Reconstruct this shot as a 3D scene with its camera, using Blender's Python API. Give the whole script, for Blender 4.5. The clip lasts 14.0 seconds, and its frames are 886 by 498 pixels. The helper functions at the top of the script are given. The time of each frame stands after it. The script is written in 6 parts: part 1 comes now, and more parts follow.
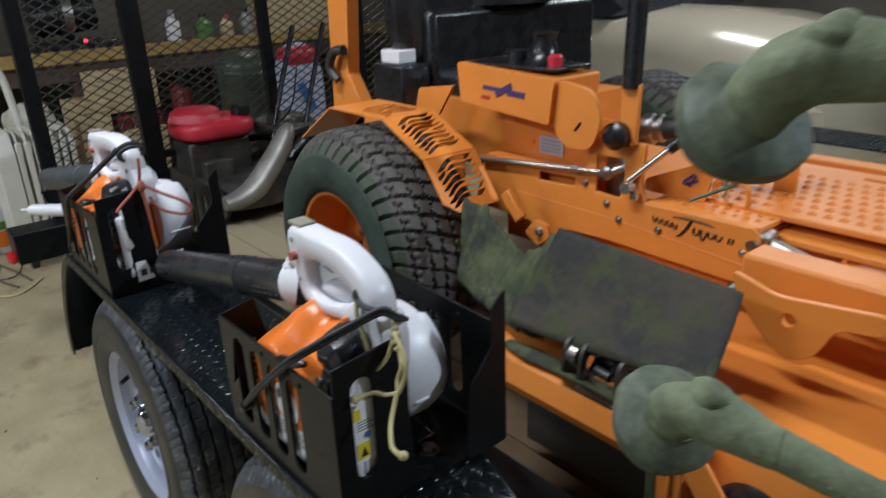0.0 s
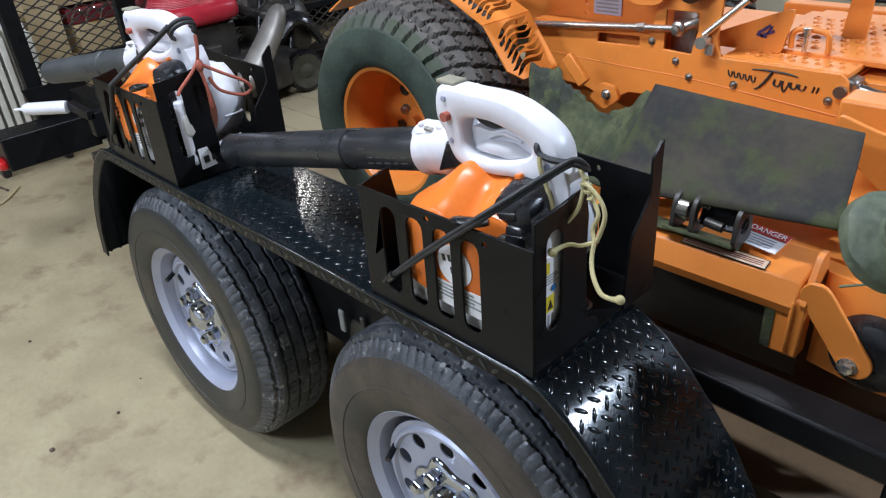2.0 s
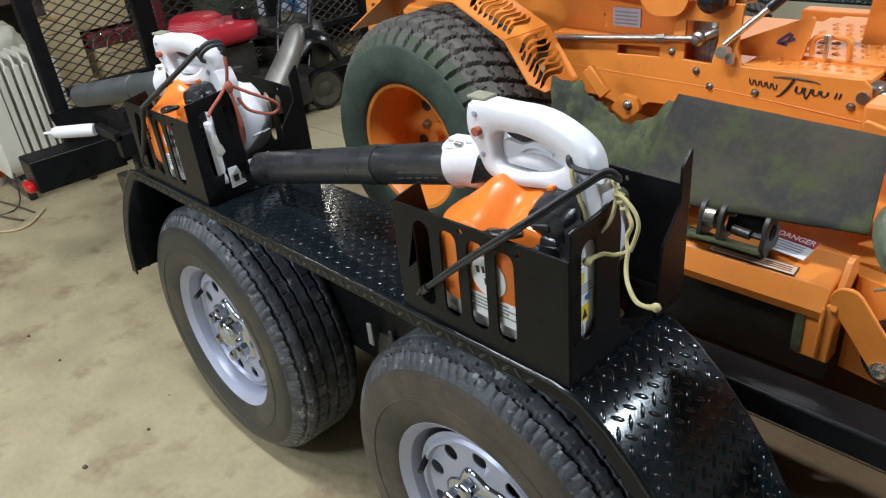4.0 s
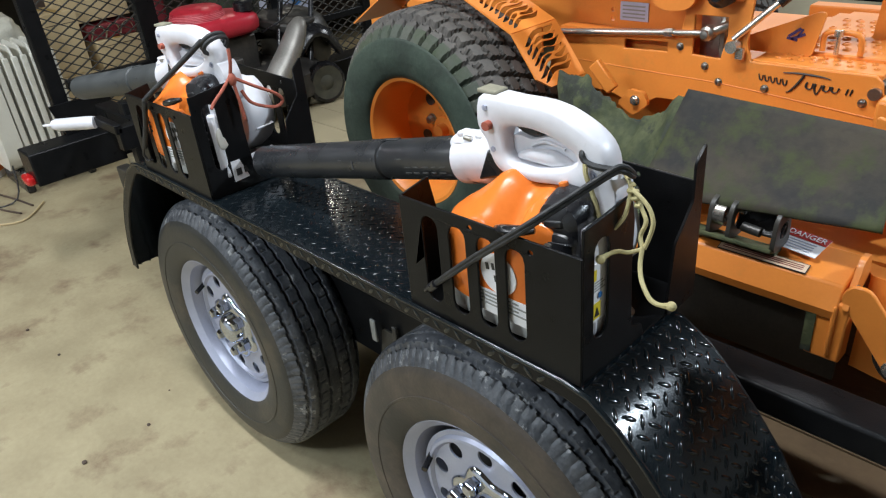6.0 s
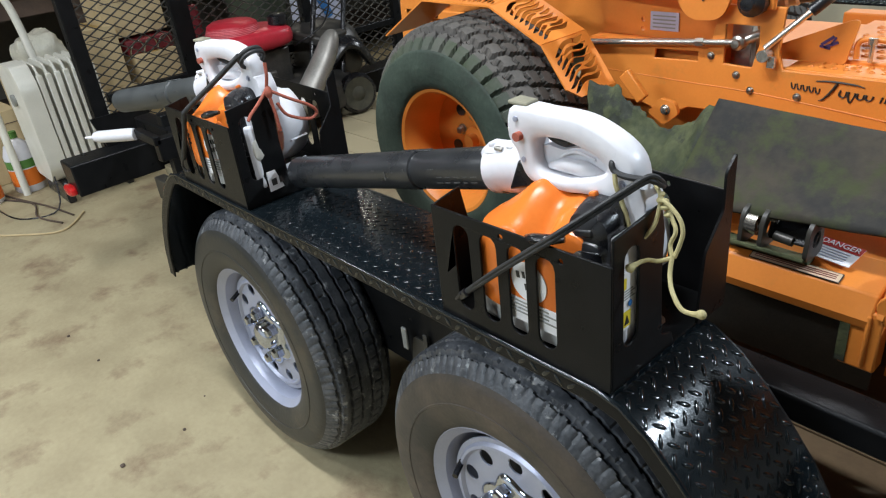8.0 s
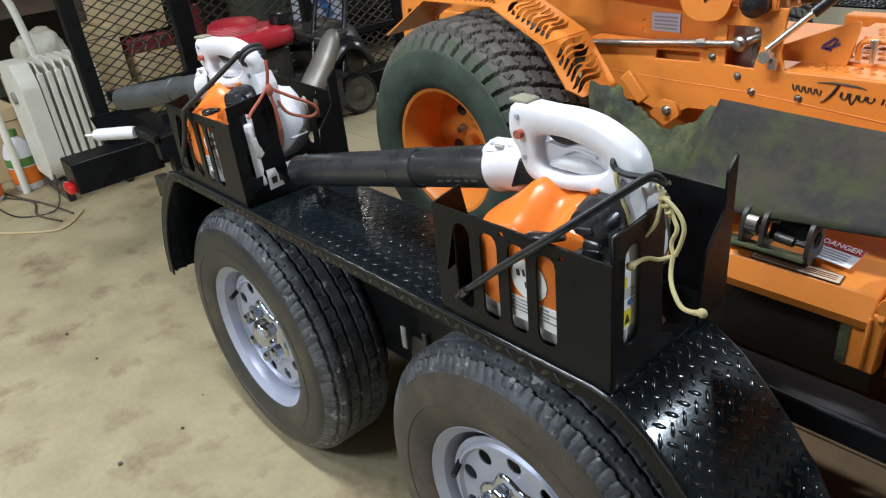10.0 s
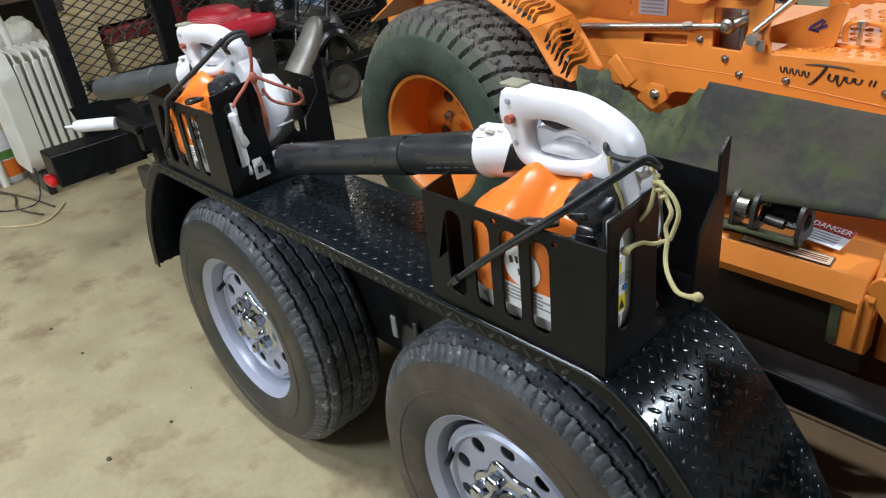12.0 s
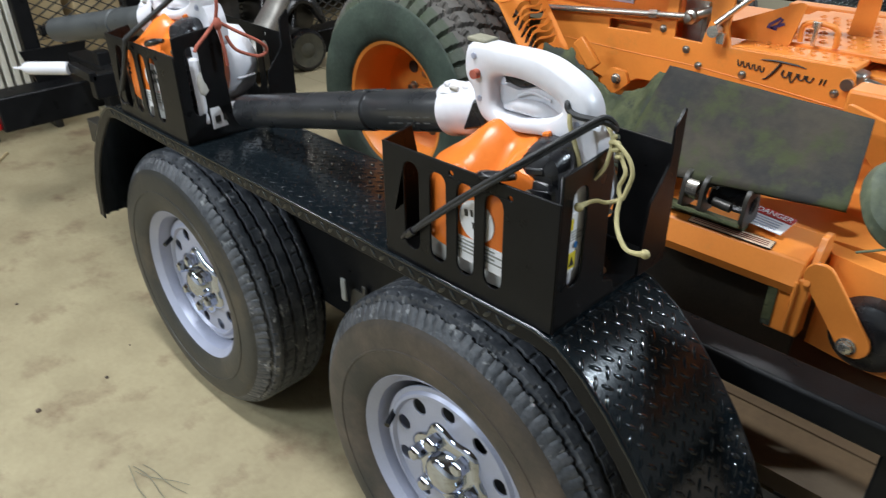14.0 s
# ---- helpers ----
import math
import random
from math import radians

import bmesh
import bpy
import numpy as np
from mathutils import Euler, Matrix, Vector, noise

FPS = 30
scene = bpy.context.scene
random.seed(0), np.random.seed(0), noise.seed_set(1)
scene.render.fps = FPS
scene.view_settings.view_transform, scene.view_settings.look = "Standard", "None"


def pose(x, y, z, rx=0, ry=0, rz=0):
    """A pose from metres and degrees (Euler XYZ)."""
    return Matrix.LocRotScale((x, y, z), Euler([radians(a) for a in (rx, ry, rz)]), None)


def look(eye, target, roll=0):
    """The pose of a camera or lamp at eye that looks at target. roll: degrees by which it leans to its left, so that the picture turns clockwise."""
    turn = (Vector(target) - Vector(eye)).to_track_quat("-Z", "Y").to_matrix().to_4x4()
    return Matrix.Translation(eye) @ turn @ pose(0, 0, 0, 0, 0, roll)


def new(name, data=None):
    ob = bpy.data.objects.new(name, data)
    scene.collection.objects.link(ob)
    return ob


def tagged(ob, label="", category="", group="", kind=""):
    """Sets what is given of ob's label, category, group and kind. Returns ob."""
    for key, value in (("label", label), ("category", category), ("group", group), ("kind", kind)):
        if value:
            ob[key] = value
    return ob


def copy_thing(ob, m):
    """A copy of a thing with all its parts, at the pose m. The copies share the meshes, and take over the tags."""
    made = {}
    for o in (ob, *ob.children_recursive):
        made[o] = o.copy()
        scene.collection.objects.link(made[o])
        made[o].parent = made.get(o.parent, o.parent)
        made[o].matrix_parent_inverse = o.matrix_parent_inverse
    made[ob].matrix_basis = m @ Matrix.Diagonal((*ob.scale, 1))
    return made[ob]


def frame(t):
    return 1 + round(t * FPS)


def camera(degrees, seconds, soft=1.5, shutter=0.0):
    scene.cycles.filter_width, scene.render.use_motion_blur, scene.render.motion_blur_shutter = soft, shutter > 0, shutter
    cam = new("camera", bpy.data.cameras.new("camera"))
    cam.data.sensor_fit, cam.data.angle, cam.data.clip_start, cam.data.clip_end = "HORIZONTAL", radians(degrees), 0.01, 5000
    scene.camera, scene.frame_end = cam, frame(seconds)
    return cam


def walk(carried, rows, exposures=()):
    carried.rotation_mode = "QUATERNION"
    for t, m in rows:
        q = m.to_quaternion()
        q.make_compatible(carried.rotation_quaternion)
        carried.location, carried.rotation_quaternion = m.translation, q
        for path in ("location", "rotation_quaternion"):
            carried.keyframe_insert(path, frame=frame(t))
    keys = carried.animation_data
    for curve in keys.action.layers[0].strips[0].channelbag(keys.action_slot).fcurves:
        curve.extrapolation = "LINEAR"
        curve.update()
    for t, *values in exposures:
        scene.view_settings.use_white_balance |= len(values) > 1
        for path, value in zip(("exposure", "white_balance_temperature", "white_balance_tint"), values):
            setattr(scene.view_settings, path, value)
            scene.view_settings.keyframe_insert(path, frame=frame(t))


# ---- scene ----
cam = camera(63.3, 14.0, soft=1.2, shutter=0.5)
PATH = [
    (0, (0.845, -0.343, 1.383), (-0.608, 0.828, 0.663), -2.5),
    (0.5, (0.757, -0.387, 1.372), (-0.691, 0.696, 0.517), -4.0),
    (1, (0.703, -0.506, 1.364), (-0.662, 0.614, 0.425), -5.4),
    (1.5, (0.68, -0.541, 1.359), (-0.629, 0.616, 0.384), -5.0),
    (2, (0.666, -0.544, 1.352), (-0.599, 0.642, 0.355), -4.3),
    (2.5, (0.665, -0.556, 1.358), (-0.62, 0.619, 0.375), -4.7),
    (3, (0.669, -0.562, 1.361), (-0.64, 0.606, 0.401), -5.4),
    (3.5, (0.665, -0.566, 1.363), (-0.648, 0.599, 0.404), -5.9),
    (4, (0.66, -0.571, 1.361), (-0.645, 0.601, 0.399), -6.0),
    (6.5, (0.639, -0.571, 1.356), (-0.659, 0.597, 0.381), -5.6),
    (7, (0.641, -0.573, 1.358), (-0.673, 0.588, 0.395), -5.6),
    (7.5, (0.643, -0.578, 1.359), (-0.722, 0.53, 0.405), -6.9),
    (8, (0.65, -0.583, 1.364), (-0.711, 0.538, 0.42), -6.8),
    (10.5, (0.649, -0.585, 1.357), (-0.714, 0.537, 0.416), -6.2),
    (11, (0.659, -0.594, 1.36), (-0.699, 0.525, 0.41), -5.8),
    (11.5, (0.651, -0.593, 1.354), (-0.68, 0.539, 0.381), -5.7),
    (12, (0.637, -0.584, 1.353), (-0.688, 0.556, 0.381), -6.7),
    (12.5, (0.637, -0.59, 1.35), (-0.711, 0.55, 0.409), -7.0),
    (13, (0.637, -0.591, 1.336), (-0.667, 0.603, 0.401), -4.2),
    (13.5, (0.646, -0.598, 1.322), (-0.654, 0.574, 0.355), -3.6),
    (14, (0.654, -0.609, 1.311), (-0.57, 0.617, 0.312), -0.5),
]
walk(cam, [(t, look(eye, target, roll)) for t, eye, target, roll in PATH], exposures=[(0.0, -0.50, 6250, 13), (0.5, -0.05, 5900, 16), (1.0, 0.04, 5850, 18), (1.5, 0.02, 5850, 18), (2.0, 0.0, 5950, 16), (2.5, 0.02, 6050, 15), (3.5, 0.03, 6380, 12), (14.0, 0.05, 6380, 12)])
from mathutils import geometry

# ---- light ----
world = bpy.data.worlds.new("world")
scene.world = world
world.use_nodes = True
world.node_tree.nodes["Background"].inputs[0].default_value = (0.9, 0.95, 1.0, 1)
world.node_tree.nodes["Background"].inputs[1].default_value = 0.045
CEIL = 2.9
# centre x, y, length along x, width along y, watts, colour
COOL, DAY, WARM = (0.76, 0.90, 1.0), (0.90, 0.965, 1.0), (1.0, 0.95, 0.80)
# None seen: first three follow shadows and highlights, the rest are added fill.
LAMPS = [(-0.5, -0.30, 1.2, 0.20, 58, DAY), (-4.35, 2.42, 0.22, 0.20, 14, WARM), (2.35, 2.10, 0.09, 0.12, 150, COOL),
         (-3.3, -2.1, 1.2, 0.20, 75, DAY), (-0.9, -2.5, 1.2, 0.20, 80, COOL), (-1.0, 3.9, 1.2, 0.20, 60, DAY)]

# ---- materials ----


def mat(name, a, b=None, rough=0.5, metal=0.0, scale=12.0, fine=120.0, bump=0.0, bump_scale=None, coat=0.0,
        rough_var=0.12, mix=(0.35, 0.65), spec=0.5, stain=None, stain_scale=4.0, stain_at=(0.55, 0.7)):
    m = bpy.data.materials.new(name)
    m.use_nodes = True
    nt = m.node_tree
    p = nt.nodes["Principled BSDF"]
    link = nt.links.new
    tc = nt.nodes.new("ShaderNodeTexCoord")
    n1 = nt.nodes.new("ShaderNodeTexNoise")
    n1.inputs["Scale"].default_value, n1.inputs["Detail"].default_value = scale, 6
    link(tc.outputs["Object"], n1.inputs["Vector"])
    n2 = nt.nodes.new("ShaderNodeTexNoise")
    n2.inputs["Scale"].default_value, n2.inputs["Detail"].default_value = fine, 3
    link(tc.outputs["Object"], n2.inputs["Vector"])
    b = b or tuple(min(1, c * 0.8) for c in a)
    ramp = nt.nodes.new("ShaderNodeMapRange")
    ramp.inputs["From Min"].default_value, ramp.inputs["From Max"].default_value = mix
    add = nt.nodes.new("ShaderNodeMath")
    add.operation = "MULTIPLY_ADD"
    add.inputs[1].default_value, add.inputs[2].default_value = 0.25, 0.0
    link(n2.outputs["Fac"], add.inputs[0])
    tot = nt.nodes.new("ShaderNodeMath")
    tot.operation = "MULTIPLY_ADD"
    tot.inputs[1].default_value = 0.75
    link(n1.outputs["Fac"], tot.inputs[0])
    link(add.outputs[0], tot.inputs[2])
    link(tot.outputs[0], ramp.inputs["Value"])
    mx = nt.nodes.new("ShaderNodeMix")
    mx.data_type = "RGBA"
    mx.inputs["A"].default_value, mx.inputs["B"].default_value = (*a, 1), (*b, 1)
    link(ramp.outputs[0], mx.inputs["Factor"])
    colour = mx.outputs["Result"]
    if stain:
        n3 = nt.nodes.new("ShaderNodeTexNoise")
        n3.inputs["Scale"].default_value, n3.inputs["Detail"].default_value = stain_scale, 8
        n3.inputs["Roughness"].default_value = 0.65
        link(tc.outputs["Object"], n3.inputs["Vector"])
        r3 = nt.nodes.new("ShaderNodeMapRange")
        r3.inputs["From Min"].default_value, r3.inputs["From Max"].default_value = stain_at
        link(n3.outputs["Fac"], r3.inputs["Value"])
        m3 = nt.nodes.new("ShaderNodeMix")
        m3.data_type = "RGBA"
        link(r3.outputs[0], m3.inputs["Factor"])
        link(colour, m3.inputs["A"])
        m3.inputs["B"].default_value = (*stain, 1)
        colour = m3.outputs["Result"]
    link(colour, p.inputs["Base Color"])
    rr = nt.nodes.new("ShaderNodeMapRange")
    rr.inputs["To Min"].default_value, rr.inputs["To Max"].default_value = max(0.02, rough - rough_var), min(1, rough + rough_var)
    link(n1.outputs["Fac"], rr.inputs["Value"])
    link(rr.outputs[0], p.inputs["Roughness"])
    p.inputs["Metallic"].default_value = metal
    p.inputs["Specular IOR Level"].default_value = spec
    p.inputs["Coat Weight"].default_value = coat
    if bump:
        bp = nt.nodes.new("ShaderNodeBump")
        bp.inputs["Strength"].default_value, bp.inputs["Distance"].default_value = 1.0, bump
        if bump_scale:
            n4 = nt.nodes.new("ShaderNodeTexNoise")
            n4.inputs["Scale"].default_value, n4.inputs["Detail"].default_value = bump_scale, 5
            link(tc.outputs["Object"], n4.inputs["Vector"])
            link(n4.outputs["Fac"], bp.inputs["Height"])
        else:
            link(n2.outputs["Fac"], bp.inputs["Height"])
        link(bp.outputs[0], p.inputs["Normal"])
    return m


def glow(name, colour, strength):
    m = bpy.data.materials.new(name)
    m.use_nodes = True
    p = m.node_tree.nodes["Principled BSDF"]
    p.inputs["Base Color"].default_value = (*colour, 1)
    p.inputs["Emission Color"].default_value, p.inputs["Emission Strength"].default_value = (*colour, 1), strength
    return m


CONCRETE = mat("concrete", (0.424, 0.356, 0.216), (0.328, 0.268, 0.158), 0.58, 0, 5.0, 60, 0.0015, 45, stain=(0.225, 0.160, 0.095), stain_scale=4.4, stain_at=(0.53, 0.68))
WALL = mat("painted_wall", (0.13, 0.115, 0.09), (0.09, 0.08, 0.06), 0.8, 0, 3, 50, 0.001)
# White chosen for two unseen walls, for reflections and bounced light.
BOUNCEPAINT = mat("white_bounce_paint", (0.72, 0.73, 0.74), (0.64, 0.65, 0.66), 0.5, 0, 3, 50, 0.0005)
CEILING = mat("ceiling_board", (0.16, 0.14, 0.12), (0.12, 0.10, 0.085), 0.85, 0, 3, 40, 0.001)
BLACK = mat("black_powder_coat", (0.0060, 0.0062, 0.0066), (0.009, 0.009, 0.0095), 0.30, 0, 25, 400, 0.0003, 500, rough_var=0.08, spec=0.13)
PLATE = mat("black_tread_plate", (0.0035, 0.0055, 0.0070), (0.006, 0.009, 0.011), 0.15, 0, 14, 300, 0.00012, 260, rough_var=0.05, spec=0.5)
BLACKDUST = mat("dusty_black_steel", (0.024, 0.023, 0.021), (0.060, 0.054, 0.044), 0.45, 0, 9, 160)
RUBBER = mat("tyre_rubber", (0.048, 0.052, 0.060), (0.122, 0.126, 0.138), 0.46, 0, 30, 150, 0.0010, 160, mix=(0.40, 0.62), stain=(0.36, 0.36, 0.36), stain_scale=26, stain_at=(0.59, 0.65))
SIDEWALL = mat("tyre_sidewall", (0.022, 0.022, 0.020), (0.042, 0.040, 0.034), 0.5, 0, 8, 150, 0.0006, 120, stain=(0.10, 0.078, 0.052), stain_scale=6, stain_at=(0.52, 0.76))
DUSTWALL = mat("dusty_tyre_sidewall", (0.125, 0.092, 0.070), (0.070, 0.056, 0.044), 0.55, 0, 5, 150, 0.0006, 120, stain=(0.034, 0.032, 0.028), stain_scale=2.6, stain_at=(0.40, 0.55))
TURFRUBBER = mat("turf_tyre_rubber", (0.062, 0.056, 0.050), (0.105, 0.094, 0.082), 0.75, 0, 10, 130, 0.0008, 150)
TURFEDGE = mat("grass_stained_turf_rubber", (0.046, 0.060, 0.042), (0.085, 0.086, 0.068), 0.75, 0, 12, 120, 0.0010, 120, stain=(0.040, 0.056, 0.026), stain_scale=9, stain_at=(0.45, 0.62))
TURFSIDE = mat("turf_tyre_sidewall", (0.022, 0.034, 0.024), (0.052, 0.074, 0.052), 0.7, 0, 9, 120, 0.0012, 90, stain=(0.020, 0.024, 0.018), stain_scale=6, stain_at=(0.52, 0.70))
SILVER = mat("silver_wheel_paint", (0.42, 0.44, 0.55), (0.36, 0.38, 0.48), 0.38, 0.25, 10, 200, rough_var=0.06)
CHROME = mat("chrome", (0.54, 0.58, 0.67), (0.49, 0.53, 0.61), 0.07, 1.0, 20, 200, rough_var=0.03)
STEEL = mat("zinc_steel", (0.55, 0.53, 0.50), (0.40, 0.37, 0.33), 0.33, 1.0, 30, 200)
ZINC = mat("bright_zinc", (0.74, 0.70, 0.62), (0.70, 0.66, 0.58), 0.26, 0.9, 60, 300, rough_var=0.03)
ORANGE = mat("orange_mower_paint", (0.80, 0.265, 0.044), (0.72, 0.225, 0.036), 0.42, 0, 7, 200, coat=0.05, spec=0.4, stain=(0.50, 0.22, 0.05), stain_scale=9, stain_at=(0.62, 0.85))
ORANGEPL = mat("orange_plastic", (0.80, 0.20, 0.030), (0.72, 0.165, 0.022), 0.27, 0, 9, 200, rough_var=0.06, spec=0.35)
WHITEPL = mat("white_plastic", (0.71, 0.70, 0.73), (0.64, 0.63, 0.66), 0.38, 0, 14, 120, 0.00006, 300, stain=(0.45, 0.43, 0.42), stain_scale=30, stain_at=(0.64, 0.80))
TANKPL = mat("milky_tank_plastic", (0.62, 0.60, 0.55), (0.5, 0.48, 0.43), 0.4, 0, 18, 150)
BLACKPL = mat("black_plastic", (0.008, 0.008, 0.0095), (0.016, 0.016, 0.018), 0.28, 0, 25, 250, 0.0003, 350)
TUBEPL = mat("black_blower_tube", (0.016, 0.017, 0.019), (0.030, 0.031, 0.033), 0.28, 0, 14, 200, 0.0001, 200, rough_var=0.1)
OLDTUBE = mat("scuffed_blower_tube", (0.030, 0.034, 0.036), (0.055, 0.060, 0.060), 0.5, 0, 12, 200, 0.0003, 200)
TUBEMARK = mat("worn_tube_lettering", (0.050, 0.052, 0.055), (0.075, 0.077, 0.08), 0.4, 0, 60, 300)
DUSTRIM = mat("dusty_olive_wheel", (0.085, 0.082, 0.058), (0.050, 0.050, 0.038), 0.7, 0, 30, 200, 0.0006, 120)
CORD = mat("black_bungee", (0.012, 0.012, 0.013), (0.03, 0.03, 0.03), 0.6, 0, 80, 600, 0.0006, 500)
ROPE = mat("yellow_rope", (0.46, 0.40, 0.20), (0.34, 0.29, 0.13), 0.75, 0, 60, 500, 0.0008, 420)
REDROPE = mat("faded_red_rope", (0.40, 0.10, 0.06), (0.30, 0.08, 0.05), 0.75, 0, 60, 500, 0.0008, 420)
FLAP = mat("grass_stained_rubber", (0.028, 0.027, 0.025), (0.068, 0.057, 0.042), 0.75, 0, 9, 60, 0.0012, 50, mix=(0.38, 0.62), spec=0.25, stain=(0.055, 0.062, 0.026), stain_scale=11, stain_at=(0.48, 0.60))
MOSS = mat("grass_caked_rubber", (0.032, 0.041, 0.016), (0.082, 0.092, 0.040), 0.80, 0, 20, 90, 0.004, 40, mix=(0.40, 0.60), stain=(0.026, 0.030, 0.020), stain_scale=13, stain_at=(0.53, 0.60))
GRASSY = mat("grass_caked_plastic", (0.195, 0.222, 0.130), (0.095, 0.115, 0.064), 0.80, 0, 24, 140, 0.003, 60)
GRASSDARK = mat("grass_stained_head", (0.050, 0.064, 0.044), (0.145, 0.165, 0.100), 0.6, 0, 26, 120, 0.002, 60)
WOOD = mat("deck_wood", (0.150, 0.098, 0.050), (0.095, 0.060, 0.031), 0.72, 0, 9, 90, 0.001, 60, stain=(0.12, 0.076, 0.042), stain_scale=3, stain_at=(0.5, 0.75))
# tan dust and the light on the rear deck put into the colour, thinning towards the front
nt = WOOD.node_tree
p = nt.nodes["Principled BSDF"]
base = p.inputs["Base Color"].links[0].from_socket
tc, sep = nt.nodes.new("ShaderNodeTexCoord"), nt.nodes.new("ShaderNodeSeparateXYZ")
nt.links.new(tc.outputs["Object"], sep.inputs[0])
patch = nt.nodes.new("ShaderNodeTexNoise")
patch.inputs["Scale"].default_value, patch.inputs["Detail"].default_value = 4.0, 7
nt.links.new(tc.outputs["Object"], patch.inputs["Vector"])
run = nt.nodes.new("ShaderNodeMath")
run.operation = "MULTIPLY_ADD"
run.inputs[1].default_value = 1.1
nt.links.new(patch.outputs["Fac"], run.inputs[0])
nt.links.new(sep.outputs["X"], run.inputs[2])
rear_tan = nt.nodes.new("ShaderNodeMapRange")
rear_tan.inputs["From Min"].default_value, rear_tan.inputs["From Max"].default_value = -0.35, -0.75
nt.links.new(run.outputs[0], rear_tan.inputs["Value"])
mm = nt.nodes.new("ShaderNodeMix")
mm.data_type = "RGBA"
mm.inputs["B"].default_value = (0.34, 0.285, 0.175, 1)
nt.links.new(rear_tan.outputs[0], mm.inputs["Factor"])
nt.links.new(base, mm.inputs["A"])
nt.links.new(mm.outputs["Result"], p.inputs["Base Color"])
YELLOWWOOD = mat("yellow_bench_wood", (0.50, 0.33, 0.10), (0.36, 0.23, 0.07), 0.6, 0, 8, 80)
DARKWOOD = mat("dark_bench_wood", (0.10, 0.065, 0.045), (0.06, 0.04, 0.03), 0.7, 0, 8, 80)
CARD = mat("cardboard", (0.60, 0.47, 0.27), (0.52, 0.40, 0.22), 0.85, 0, 6, 80)
REDPL = mat("red_engine_cover", (0.60, 0.030, 0.055), (0.42, 0.018, 0.028), 0.4, 0, 10, 200)
DARKRED = mat("dark_red_paint", (0.22, 0.020, 0.028), (0.15, 0.014, 0.02), 0.45, 0, 12, 150)
PALERED = mat("faded_red_plastic", (0.75, 0.20, 0.22), (0.65, 0.12, 0.14), 0.5, 0, 30, 200)
REDLENS = mat("red_lens", (0.55, 0.02, 0.02), (0.4, 0.01, 0.01), 0.2, 0, 20, 200)
ENGINE = mat("dark_engine_metal", (0.05, 0.05, 0.048), (0.11, 0.10, 0.09), 0.45, 0.6, 20, 200)
SILVERDECK = mat("worn_silver_deck", (0.36, 0.34, 0.31), (0.22, 0.21, 0.19), 0.50, 0.6, 10, 150)
GREYPL = mat("grey_plastic", (0.30, 0.30, 0.28), (0.22, 0.22, 0.20), 0.55, 0, 12, 120)
TANDUST = mat("dusty_olive_plastic", (0.26, 0.24, 0.17), (0.18, 0.17, 0.12), 0.7, 0, 40, 200)
BAGFILM = mat("pale_plastic_film", (0.62, 0.60, 0.50), (0.48, 0.46, 0.38), 0.25, 0, 16, 90, 0.004, 30)
GREENBIN = mat("dark_green_plastic", (0.035, 0.050, 0.036), (0.055, 0.070, 0.050), 0.4, 0, 10, 120)
HEATER = mat("cream_heater_enamel", (0.74, 0.72, 0.64), (0.66, 0.64, 0.56), 0.35, 0, 8, 150)
BEIGE = mat("beige_car_paint", (0.46, 0.41, 0.30), (0.43, 0.38, 0.28), 0.22, 0.1, 3, 100, coat=0.6, rough_var=0.05)
GLASSY = mat("dark_glass", (0.02, 0.022, 0.025), (0.03, 0.03, 0.035), 0.08, 0, 5, 50, rough_var=0.03)
PAPER = mat("white_label", (0.80, 0.79, 0.80), (0.72, 0.71, 0.72), 0.5, 0, 30, 200)
PEACH = mat("faded_label", (0.66, 0.50, 0.36), (0.56, 0.40, 0.26), 0.5, 0, 30, 200)
PALEBLUE = mat("pale_label", (0.48, 0.50, 0.62), (0.42, 0.44, 0.56), 0.5, 0, 30, 200)
INK = mat("black_ink", (0.02, 0.018, 0.016), (0.03, 0.028, 0.025), 0.55, 0, 30, 200)
PURPLEINK = mat("purple_ink", (0.05, 0.03, 0.12), (0.07, 0.04, 0.15), 0.5, 0, 30, 200)
REDINK = mat("red_ink", (0.48, 0.03, 0.025), (0.42, 0.025, 0.02), 0.5, 0, 30, 200)
YELLOWINK = mat("yellow_ink", (0.75, 0.60, 0.04), (0.68, 0.52, 0.03), 0.5, 0, 30, 200)
BLUEINK = mat("blue_ink", (0.03, 0.16, 0.42), (0.02, 0.13, 0.36), 0.5, 0, 30, 200)
GREENINK = mat("green_ink", (0.10, 0.24, 0.05), (0.08, 0.2, 0.04), 0.5, 0, 30, 200)
TUBELIGHT = glow("lit_tube", (1.0, 0.96, 0.88), 9.0)
LED = glow("red_led", (1.0, 0.03, 0.06), 5.0)

# ---- building helpers ----


